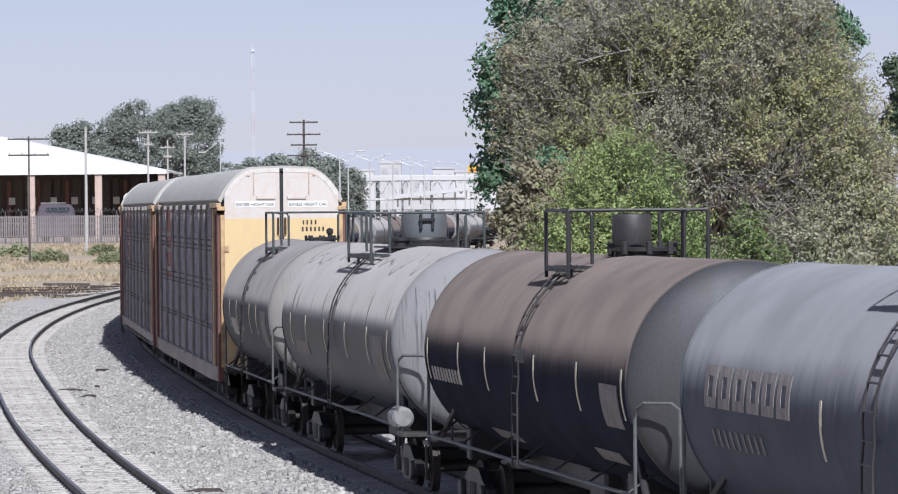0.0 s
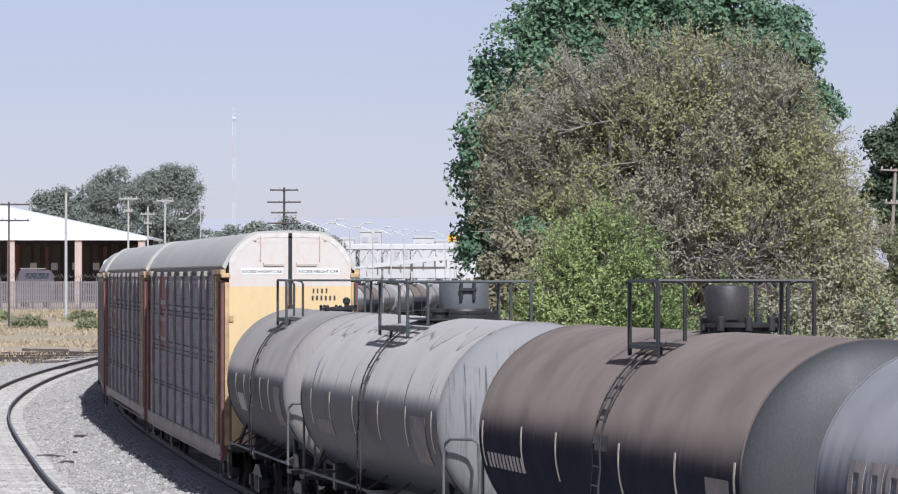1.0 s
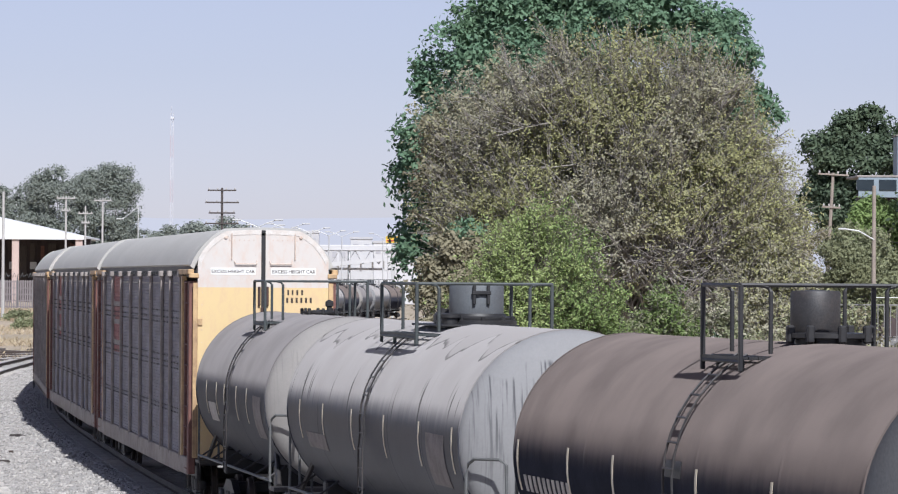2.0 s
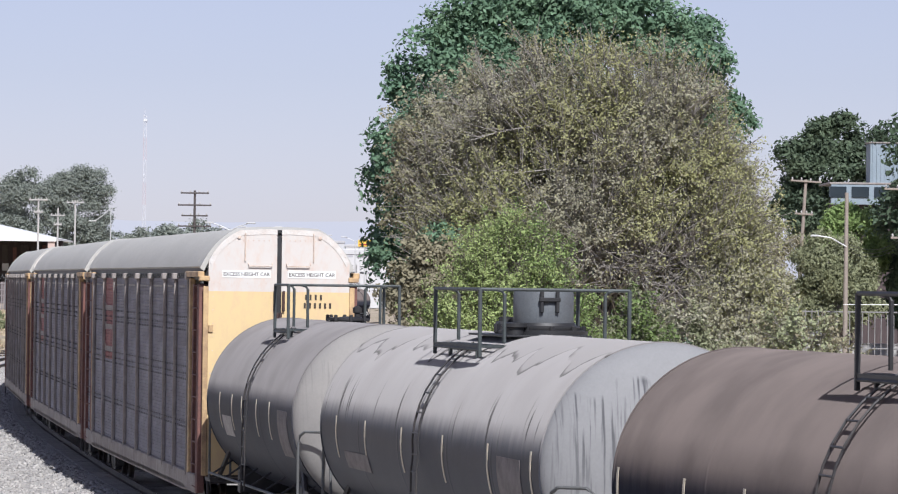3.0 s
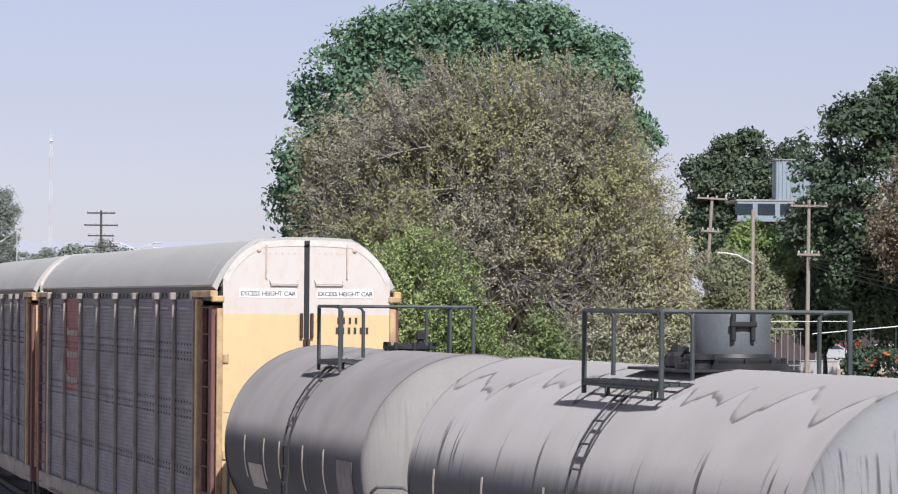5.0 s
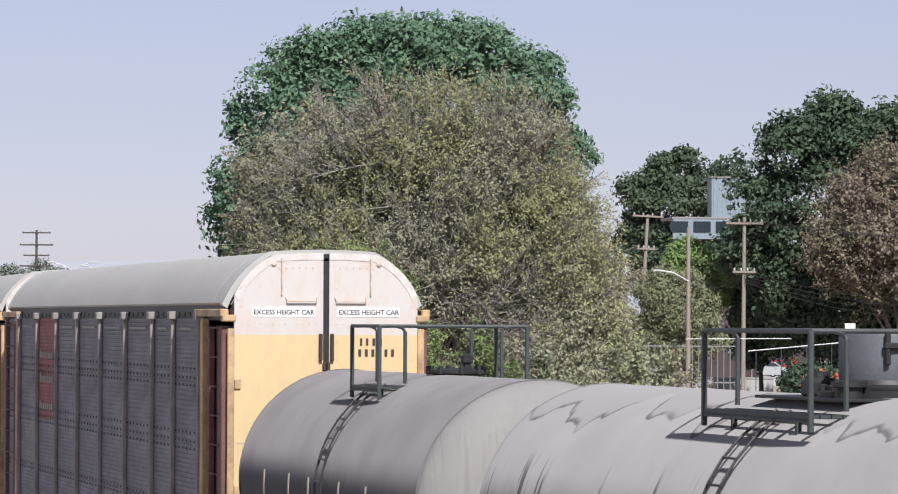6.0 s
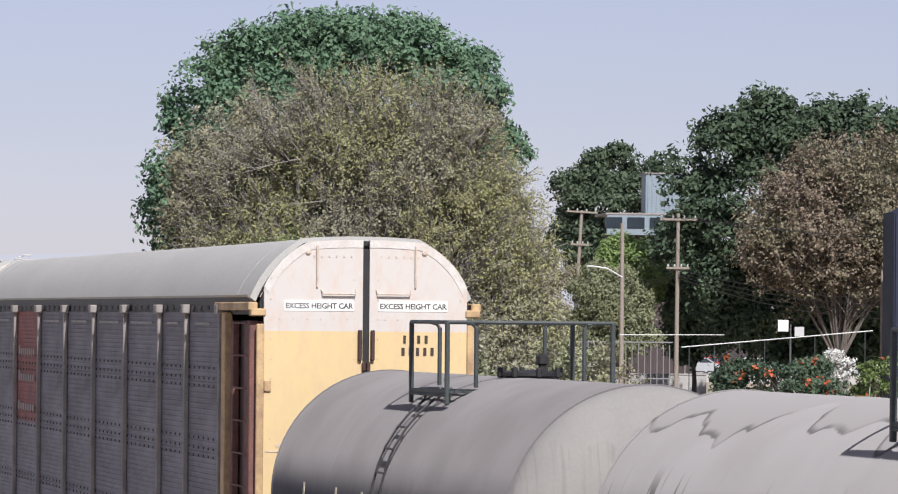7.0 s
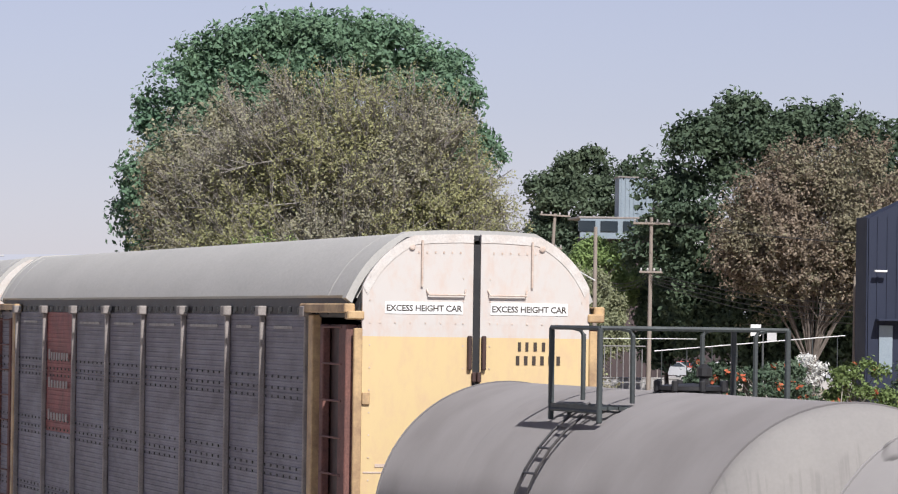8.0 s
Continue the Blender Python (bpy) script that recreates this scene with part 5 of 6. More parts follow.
def plant_all():
    G = -0.6
    # the great pair beside the line
    tree("tree", "large deep-green broadleaf tree standing behind a drier one", (8.6, 179, G), 4.5, (8.75, 178, 9.1), (7.5, 4.5, 8.1), 420, 1.0, 13000, 15, 0.215, "leaf_deep", z_min=2.0, seed=11, trunk_r=0.5, spread=0.25, inner=0.68, square=3.0)
    branching_tree("tree", "wide half-bare tree with dusty olive-brown leaves and grey twigs", (10.4, 165.5, G), 1.8, (9.3, 165, 5.6), (7.3, 4.6, 9.0), 40, 760, 13000, 4, 6, 0.098, (("leaf_grey", 0.24), ("leaf_dusk", 0.10), ("leaf_olive", 0.66)), seed=23, trunk_r=0.42, twig_len=1.3, twig_r=0.024, bare=0.9, bare_below=7.8, spread=0.12, square=2.25)
    branching_tree("tree", "rounded half-dry tree with dull grey-brown leaves", (6.2, 168.5, G), 2.2, (6.3, 168, 8.0), (4.7, 3.0, 5.7), 18, 360, 4400, 4, 4, 0.15, (("leaf_dusk", 0.5), ("leaf_grey", 0.5)), seed=24, trunk_r=0.3, twig_len=1.0, twig_r=0.018, spread=0.15, rise=0.0, square=2.3)
    branching_tree("shrub", "bright green feathery shrub beside the line", (4.1, 120, G), 0.6, (4.75, 120, 2.5), (2.45, 1.6, 4.1), 30, 300, 3600, 5, 6, 0.075, (("leaf_lime", 0.6), ("leaf_fresh", 0.4)), "shrub", seed=5, trunk_r=0.12, twig_len=1.05, twig_r=0.009, rise=0.9, spread=0.07, square=2.0, bark="bark")
    branching_tree("shrub", "grey-green shrub with dusty leaves", (7.5, 122, G), 0.5, (7.6, 122, 2.3), (1.6, 1.3, 3.0), 14, 120, 1100, 4, 6, 0.10, (("leaf_sage", 0.7), ("leaf_fresh", 0.3)), "shrub", seed=6, trunk_r=0.1, twig_len=0.5, twig_r=0.009, rise=0.5, spread=0.08)
    branching_tree("shrub", "grey-green shrub with dusty leaves and dry stems", (10.1, 123, G), 0.5, (10.0, 123, 2.0), (1.9, 1.3, 2.8), 14, 130, 1100, 4, 5, 0.10, (("leaf_sage", 0.6), ("leaf_grey", 0.4)), "shrub", seed=7, trunk_r=0.1, twig_len=0.55, twig_r=0.01, rise=0.4, spread=0.08)
    branching_tree("shrub", "low olive shrub under the trees", (13.2, 128, G), 0.4, (13.3, 128, 1.6), (2.3, 1.5, 2.6), 14, 140, 1200, 4, 5, 0.11, (("leaf_dusk", 0.5), ("leaf_sage", 0.5)), "shrub", seed=8, trunk_r=0.1, twig_len=0.6, twig_r=0.01, rise=0.3, spread=0.09)
    tree("shrub", "dark olive thicket at the foot of the trees", (2.6, 160, G), 1.0, (3.4, 160, 3.2), (1.9, 1.8, 3.9), 60, 0.6, 2200, 11, 0.17, "leaf_dusk", "shrub", twigs=200, z_min=0.6, seed=9, trunk_r=0.14, spread=0.17, second=("leaf_deep", 0.35, 0.0))
    branching_tree("shrub", "dry olive thicket at the foot of the trees", (15.6, 163, G), 1.0, (14.4, 163, 2.2), (2.3, 2.0, 4.6), 18, 220, 2600, 4, 6, 0.105, (("leaf_grey", 0.65), ("leaf_olive", 0.35)), "shrub", seed=10, trunk_r=0.14, twig_len=1.0, twig_r=0.017, spread=0.13, bare=0.35, bare_below=6.0)
    # trees across the street
    tree("tree", "dense dark-green street tree", (45.5, 292, G), 4.0, (46.3, 292, 9.9), (10.5, 6.0, 10.0), 190, 1.5, 6600, 15, 0.35, "leaf_dark", z_min=1.5, seed=31, trunk_r=0.5, spread=0.36, square=2.9, inner=0.66)
    tree("tree", "dense dark-green street tree", (58.5, 296, G), 4.0, (58.5, 296, 9.2), (7.5, 5.0, 9.0), 80, 1.7, 3000, 11, 0.35, "leaf_dark", z_min=1.5, seed=32, trunk_r=0.5, spread=0.36)
    # added fill tree, in place of the deep shade under the big canopy
    tree("tree", "dense dark-green fill tree added under the canopies behind the car park", (43.4, 289, G), 2.5, (43.6, 288.5, 5.6), (4.8, 3.0, 5.6), 80, 1.1, 3000, 11, 0.33, "leaf_dark", z_min=0.4, seed=38, trunk_r=0.3, spread=0.3)
    tree("tree", "low dark-green tree beside the flat-roofed house", (39.8, 302, G), 2.0, (39.9, 301.5, 5.0), (2.6, 2.2, 3.6), 60, 0.8, 2200, 11, 0.33, "leaf_dark", z_min=1.6, seed=39, trunk_r=0.2, spread=0.3)
    branching_tree("tree", "drying tree with brown leaves and bare twigs", (46.4, 281, G), 2.6, (47.2, 281, 9.0), (7.3, 3.8, 8.2), 30, 480, 6200, 4, 4, 0.205, (("leaf_brown", 0.62), ("leaf_dusk", 0.38)), seed=33, trunk_r=0.22, twig_len=1.5, twig_r=0.021, spread=0.2, bare=0.5, bare_below=8.0, bark="bark")
    tree("tree", "rounded dark-green tree behind the buildings", (43.5, 382, G), 5.0, (43.7, 381, 12.3), (6.1, 4.0, 7.0), 90, 1.15, 3600, 14, 0.37, "leaf_mid", z_min=5.0, seed=34, trunk_r=0.4, spread=0.36, square=2.4)
    tree("tree", "feathery grey-green tree beside the street", (27.2, 241, G), 2.0, (27.2, 240, 4.4), (2.5, 2.0, 3.7), 75, 0.6, 3000, 16, 0.16, "leaf_sage", twigs=300, z_min=2.6, seed=35, trunk_r=0.2, spread=0.22, droop=0.5)
    tree("tree", "fresh green tree below the flat roof", (35.0, 301, G), 3.0, (35.0, 300, 7.4), (2.8, 2.2, 3.0), 60, 0.7, 2200, 18, 0.2, "leaf_fresh", z_min=4.0, seed=36, trunk_r=0.22, spread=0.25)
    tree("tree", "olive tree behind the street fence", (22.0, 262, G), 2.0, (23.9, 262, 4.4), (3.9, 2.4, 5.0), 80, 0.8, 3400, 16, 0.16, "leaf_sage", twigs=200, z_min=0.6, seed=37, trunk_r=0.2, spread=0.24, second=("leaf_dusk", 0.5, 0.0))
    for k, (x, y, r, h) in enumerate(((18.3, 131, 0.95, 1.75), (19.7, 130, 1.0, 1.9), (21.3, 131, 1.1, 1.65), (23.0, 130, 1.2, 1.75), (24.9, 131, 1.2, 1.7))):
        tree("flower_bush", "dark leafy bush with orange-red blossoms", (x, y, G), 0.6, (x, y, 2.0), (r, 0.8, h + 0.2), 26, 0.34, 900, 9, 0.12, "leaf_dark" if k < 2 else "leaf_fresh" if k == 3 else "leaf_mid", "bush", twigs=260, z_min=0.2, seed=40 + k, trunk_r=0.06, spread=0.10, flowers=26)
    tree("flower_bush", "bush covered with white blossom", (22.0, 133, G), 1.2, (22.0, 133, 3.45), (0.4, 0.35, 0.6), 10, 0.18, 120, 8, 0.09, "bloom", "bush", twigs=40, z_min=2.7, seed=49, trunk_r=0.05, spread=0.09)
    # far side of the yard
    tree("tree", "tall hazy grey-green tree beyond the shed", (-47.2, 690, 1.2), 5.0, (-47.6, 690, 14.0), (5.6, 4, 8.6), 80, 1.5, 2600, 17, 0.32, "leaf_far_haze", z_min=4.0, seed=51, trunk_r=0.4, spread=0.5)
    tree("tree", "tall hazy grey-green tree beyond the shed", (-41.0, 694, 1.2), 5.0, (-40.6, 694, 14.6), (5.4, 4, 9.0), 80, 1.5, 2600, 17, 0.32, "leaf_far_haze", z_min=4.0, seed=52, trunk_r=0.4, spread=0.5)
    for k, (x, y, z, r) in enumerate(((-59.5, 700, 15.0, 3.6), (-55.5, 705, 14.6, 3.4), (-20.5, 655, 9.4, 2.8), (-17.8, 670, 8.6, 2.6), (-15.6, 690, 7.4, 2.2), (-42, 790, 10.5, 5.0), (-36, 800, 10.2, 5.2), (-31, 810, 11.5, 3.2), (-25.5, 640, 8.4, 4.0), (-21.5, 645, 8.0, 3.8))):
        tree("tree", "hazy green tree in the distance", (x, y, 0.5), 4.0, (x, y, z - 1), (r, 3, 5.2), 36, 1.2, 900, 12, 0.41, "leaf_far_haze", z_min=2.0, seed=60 + k, trunk_r=0.35, spread=0.5)
    # woods on the horizon
    rs = np.random.RandomState(8)
    allv = []
    for i in range(70):
        x, y = rs.uniform(-170, 120), rs.uniform(1100, 1700)
        p, w, _ = crown_points(rs, (x, y, 6), (9, 5, rs.uniform(5, 9)), 12, 3.0, 130, -1)
        allv.append(leaf_cloud(rs, p, w, 6, np.full(len(p), 1.2), 1.8))
    v = np.concatenate(allv)
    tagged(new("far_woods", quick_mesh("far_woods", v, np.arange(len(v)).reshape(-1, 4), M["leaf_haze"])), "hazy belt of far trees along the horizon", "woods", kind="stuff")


# horizon leaves paled further, the haze put into their colour
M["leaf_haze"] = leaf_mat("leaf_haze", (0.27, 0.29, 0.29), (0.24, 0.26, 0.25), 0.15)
plant_all()


# ---- grass and debris on the near side of the yard ----
def tufts():
    rs = np.random.RandomState(21)
    N = 70000
    y = 262 + 210 * rs.rand(N) ** 0.8
    x = rs.uniform(-70, -19, N)
    patch = np.array([noise.noise((a * 0.12, b * 0.05, 2.0)) for a, b in zip(x, y)])
    keep = patch > -0.05
    x, y = x[keep], y[keep]
    z = terrain(x, y)
    c = np.stack([x, y, z], -1)
    n = len(c)
    a = rs.uniform(0, 6.28, n)
    h = rs.uniform(0.08, 0.34, n)[:, None]
    wv = np.stack([np.cos(a), np.sin(a), 0 * a], -1) * 0.035
    lean = rs.normal(0, 0.16, (n, 3)) * np.array([1, 1, 0])
    v = np.stack([c - wv, c + wv, c + wv * 0.5 + lean + h * np.array([0, 0, 1]), c - wv * 0.6 + lean + h * np.array([0, 0, 0.85])], 1).reshape(-1, 3)
    tagged(new("dry_grass", quick_mesh("dry_grass", v, np.arange(len(v)).reshape(-1, 4), M["drygrass"])), "straw-coloured dry grass on the yard's edge", "grass", kind="stuff")
    for k, (x, y, r) in enumerate(((-36.5, 402, 1.5), (-33, 425, 1.8), (-30.5, 395, 1.3), (-41, 420, 1.6), (-27.5, 420, 1.3), (-44.5, 405, 1.4), (-28.8, 440, 1.6))):
        zz = float(terrain(np.array(x), np.array(y)))
        tree("weed_bush", "low grey-green weed in dry grass", (x, y, zz), 0.3, (x, y, zz + 0.2), (r * 1.3, 0.8, 0.7), 16, 0.3, 260, 9, 0.22, "leaf_sage", "bush", z_min=zz, seed=80 + k, trunk_r=0.05, spread=0.2)
    # old sleepers and rails lying beside the line
    r2 = random.Random(5)
    for k in range(16):
        x, y = r2.uniform(-30, -20.5), r2.uniform(268, 322)
        m = Matrix.Translation((x, y, -0.42)) @ Matrix.Rotation(r2.uniform(-0.5, 0.5), 4, "Z") @ Matrix.Rotation(r2.uniform(-0.05, 0.05), 4, "Y")
        tagged(part("old_sleeper", Geo().box((0, 0, 0), (2.5, 0.24, 0.2), 0.02), M["wooddark"], at=m), "weathered dark timber sleeper dumped on gravel", "sleeper", "dumped sleepers")
    for k in range(3):
        m = Matrix.Translation((-25 - k, 286 + 9 * k, -0.38)) @ Matrix.Rotation(0.25 + 0.06 * k, 4, "Z")
        tagged(part("loose_rail", Geo().box((0, 0, 0), (14, 0.07, 0.15), 0.02), M["rail"], at=m), "rusty loose rail lying beside the track", "rail", "loose rails")


tufts()


# ---- poles and wires ----
def utility_pole(name, label, x, y, z, top, arms, r=0.14, wood="wood", lean=0.0, knobs=True):
    """A pole with crossarms: (height, half width to each side)."""
    ob = thing(name, label, "utility pole", Matrix.Translation((x, y, z)) @ Matrix.Rotation(radians(lean), 4, "Y"))
    part("pole", Geo().tube([(0, 0, -0.3), (0, 0, (top - z) * 0.5), (0, 0, top - z)], r, 10, r * 0.7), M[wood], ob, "", 40)
    for h, w in arms:
        arm = part("crossarm", Geo().box((0, -r, h - z), (2 * w, 0.12, 0.14), 0.02), M[wood], ob)
        if knobs:
            for i in range(4):
                xx = -w + 0.12 + (2 * w - 0.24) * i / 3
                part("insulator", Geo().lathe([(0, 0.05), (0.06, 0.07), (0.14, 0.06), (0.2, 0.02)], (xx, -r, h - z + 0.07), "z", 8), M["concrete"], arm)
    return ob


def street_light(x, y, z, top, arms, label="grey steel street light", r=0.09):
    ob = thing("street_light", label, "street light", Matrix.Translation((x, y, z)))
    part("post", Geo().tube([(0, 0, -0.2), (0, 0, top - z)], r, 8, r * 0.6), M["lampgrey"], ob, "", 40)
    for dx, dz in arms:
        h = top - z - 0.1
        part("arm", Geo().tube([(0, 0, h), (dx * 0.5, 0, h + dz * 0.6), (dx, 0, h + dz)], 0.05, 6), M["lampgrey"], ob)
        part("lamp_head", Geo().box((dx * 1.12, 0, h + dz + 0.02), (abs(dx) * 0.3 + 0.35, 0.3, 0.16), 0.04), M["lampgrey"], ob)
    return ob


def wire(name, a, b, sag, r=0.012):
    pts = []
    for i in range(9):
        t = i / 8
        p = Vector(a) * (1 - t) + Vector(b) * t
        p.z -= sag * 4 * t * (1 - t)
        pts.append(p)
    tagged(part(name, Geo().tube(pts, r, 4), M["black"]), "thin dark overhead wire between poles", "wire", "overhead wires")


M["lampgrey"] = mat("lampgrey", (0.55, 0.55, 0.54), 0.5, 0.2, (0.42, 0.41, 0.4), 2, 0.4, 0.05, 0.05, 30)


def poles():
    up = utility_pole
    up("utility_pole", "dark wooden telegraph pole with four crossarms", -13.7, 420, -0.5, 13.4, ((13.15, 1.35), (12.0, 1.6), (11.0, 1.25), (10.0, 1.6)), 0.16, "wooddark")
    up("utility_pole", "dark wooden telegraph pole with two crossarms", -37.95, 400, -0.3, 11.7, ((11.45, 1.9), (10.0, 1.85)), 0.11, "wooddark")
    up("utility_pole", "tall bare pale concrete pole by the fence", -35.25, 430, 0.6, 13.1, (), 0.17, "concrete")
    up("utility_pole", "pale concrete pole with one crossarm", -31.9, 470, 1.0, 13.4, ((13.2, 1.0), (11.9, 0.5)), 0.14, "concrete")
    up("utility_pole", "pale concrete pole with one crossarm", -28.6, 480, 1.0, 13.4, ((13.15, 0.95),), 0.14, "concrete")
    up("utility_pole", "pale concrete pole with one crossarm and transformer", -33.0, 520, 1.2, 13.2, ((12.3, 0.85), (11.2, 0.5)), 0.14, "concrete")
    street_light(-26.8, 520, 1.2, 13.4, ((-1.9, -1.6),))
    for x, y, t, a in ((-11.05, 450, 10.1, 1.9), (-9.2, 520, 10.6, 1.9), (-7.0, 560, 10.6, 1.8), (-5.2, 620, 10.9, 1.8), (-3.6, 660, 11.2, 1.9), (-13.6, 600, 11.4, 1.9), (2.6, 680, 11.2, 1.6)):
        street_light(x, y, -0.6, t, ((-a, 0.75), (a, 0.75)), "pale twin-arm street light far along the avenue", 0.12)
    p2 = up("utility_pole", "weathered wooden pole with crossarms and wires", 35.75, 280, -0.6, 11.6, ((11.2, 1.2), (8.1, 0.75)), 0.16, "wood", 0.3)
    p1 = up("utility_pole", "weathered wooden pole carrying a street lamp", 26.25, 228, -0.6, 9.8, (), 0.14, "wood")
    part("lamp_arm", Geo().tube([(0, -0.1, 7.6), (-0.8, -0.1, 8.05), (-1.5, -0.1, 8.15)], 0.04, 6), M["lampgrey"], p1)
    part("lamp_head", Geo().box((-1.65, -0.1, 8.15), (0.42, 0.2, 0.1), 0.04), M["lampgrey"], p1, "grey lamp head")
    up("utility_pole", "leaning weathered wooden pole with a crossarm", 34.2, 330, -0.6, 13.0, ((12.85, 1.15), (10.4, 0.7)), 0.17, "wood", 3.0)
    up("utility_pole", "weathered wooden pole beside the dark blue building", 43.75, 250, -0.6, 7.7, (), 0.12, "wood")
    for k in range(4):
        wire("overhead_wire", (34.7 + 0.7 * k, 279.8, 11.4), (54 + k, 258, 9.8 - 0.1 * k), 0.5)
        wire("overhead_wire", (35.8, 279.8, 8.0 - 0.18 * k), (54, 255, 6.5 - 0.3 * k), 1.0 + 0.15 * k, 0.022)
    for k in range(3):
        wire("overhead_wire", (35.6, 279.8, 8.0 - 0.2 * k), (26.3, 228, 7.2 - 0.2 * k), 0.5)
    # lattice mast
    ob = thing("radio_mast", "tall slender red and white lattice radio mast far off", "radio mast", Matrix.Translation((-66.2, 1500, 0)))
    for k in range(8):
        g = Geo()
        z0, z1 = 7.6 * k, 7.6 * (k + 1)
        for i in range(3):
            a = 2 * math.pi * i / 3
            a2 = 2 * math.pi * (i + 1) / 3
            g.tube([(0.6 * math.cos(a), 0.6 * math.sin(a), z0), (0.6 * math.cos(a), 0.6 * math.sin(a), z1)], 0.10, 4)
            for j in range(4):
                zz = z0 + 1.9 * j
                g.tube([(0.6 * math.cos(a), 0.6 * math.sin(a), zz), (0.6 * math.cos(a2), 0.6 * math.sin(a2), zz + 1.9)], 0.05, 3)
        part("mast_section", g, M["mastpale_haze" if k % 2 else "mastred_haze"], ob)
    part("antenna", Geo().tube([(0, 0, 60.5), (0, 0, 63)], 0.08, 5).box((0.2, 0, 59), (1.3, 1.3, 0.6), 0.1), M["mastpale_haze"], ob)


# red and white bleached towards the sky: haze mixed into the paint
M["mastpale_haze"] = mat("mastpale_haze", (0.60, 0.60, 0.63), 0.7, 0, (0.55, 0.56, 0.59), 1, 0.4, 0.05, 0, 10)
M["mastred_haze"] = mat("mastred_haze", (0.54, 0.48, 0.51), 0.7, 0, (0.5, 0.46, 0.49), 1, 0.4, 0.05, 0, 10)
poles()


# ---- buildings ----
def yard_shed():
    ob = thing("goods_shed", "long open goods shed with a white sheet roof and dark interior", "shed", Matrix.Translation((0, 0, 0)), kind="")
    X0, X1, y0, y1, g = -110.0, -38.2, 600.0, 660.0, 1.2
    part("roof", Geo().prism([(X1, 10.35), (X1 - 1, 10.55), (-60.5, 15.15), (-84, 10.55), (X0, 10.35), (X0, 10.1), (X1, 10.1)], y0 - 0.5, y0 + 36, "y"), M["sheet"], ob, "white corrugated sheet roof")
    # the long eave faces the line
    part("fascia", Geo().box(((X0 + X1) / 2, y0 - 0.6, 10.15), (X1 - X0, 0.15, 0.5), 0.02), M["sheet"], ob)
    # dark wall colour stands for the shade inside the open shed
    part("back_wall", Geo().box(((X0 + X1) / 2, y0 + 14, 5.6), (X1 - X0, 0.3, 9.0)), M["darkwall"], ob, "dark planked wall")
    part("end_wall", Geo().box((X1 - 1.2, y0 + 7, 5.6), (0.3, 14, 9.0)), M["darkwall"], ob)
    for x in (-38.9, -47.5, -56.6, -66, -75, -84):
        part("column", Geo().box((x, y0, 5.7), (0.95, 0.8, 9.0), 0.05), M["pinkstone"], ob, "pinkish masonry column")
    for k in range(26):
        x = X1 - 2.6 - 1.35 * k
        part("wall_plank", Geo().box((x, y0 + 13.7, 5.4), (0.5 + 0.3 * (k % 3), 0.12, 8.2 - 0.7 * (k % 2)), 0.02), M["wooddark" if k % 3 else "rustpost"], ob)
    for k in range(9):
        x = X1 - 5.0 - 2.9 * k
        part("hatch", Geo().box((x, y0 + 13.5, 6.4), (0.9, 0.1, 1.0), 0.02), M["lampgrey"], ob)


def yard_fence():
    ob = thing("yard_fence", "grey mesh fence with coiled wire along the yard", "fence")
    zt = 1.25
    for k in range(34):
        x = -82 + 1.75 * k
        if x > -22:
            break
        y = 486
        part("post", Geo().tube([(x, y, zt - 0.3), (x, y, zt + 3.6)], 0.06, 5), M["greysteel"], ob)
        g = Geo()
        for i in range(7):
            g.box((x + 0.125 + 0.25 * i, y + 0.05, zt + 1.6), (0.15, 0.03, 3.2))
        for i in range(5):
            g.box((x + 0.87, y + 0.02, zt + 0.3 + 0.68 * i), (1.74, 0.03, 0.1))
        part("mesh_panel", g, M["meshgrey"], ob)
        pts = [(x + 1.75 * i / 10, y + 0.25 * math.cos(i * 2.5), zt + 3.75 + 0.28 * math.sin(i * 2.5)) for i in range(11)]
        part("coiled_wire", Geo().tube(pts, 0.035, 4), M["greysteel"], ob)


M["meshgrey"] = mat("meshgrey", (0.25, 0.22, 0.22), 0.9, 0, (0.17, 0.145, 0.145), 0.4, 0.6, 0.15, 0.1, 10)


def boxcar(x, y):
    ob = thing("parked_van", "old purple-grey van parked by the shed", "van", Matrix.Translation((x, y, 1.3)))
    part("body", Geo().prism([(-2.0, 0.9), (2.0, 0.9), (2.0, 3.0), (1.8, 3.9), (1.5, 4.4), (-1.6, 4.5), (-1.9, 4.2), (-2.05, 3.4)], -1, 1, "y"), M["purple"], ob, "", 30)
    part("roof", Geo().box((-0.4, 0, 4.55), (2.8, 1.8, 0.12), 0.05), M["galv"], ob)
    part("side_window", Geo().box((0.2, -1.01, 3.75), (2.6, 0.03, 0.6), 0.01), M["glass"], ob)
    for dx in (-1.2, 1.2):
        part("wheel", Geo().lathe([(-0.12, 0.3), (-0.12, 0.48), (0.12, 0.48), (0.12, 0.3)], (dx, -0.95, 0.48), "y", 16), M["rubber"], ob)


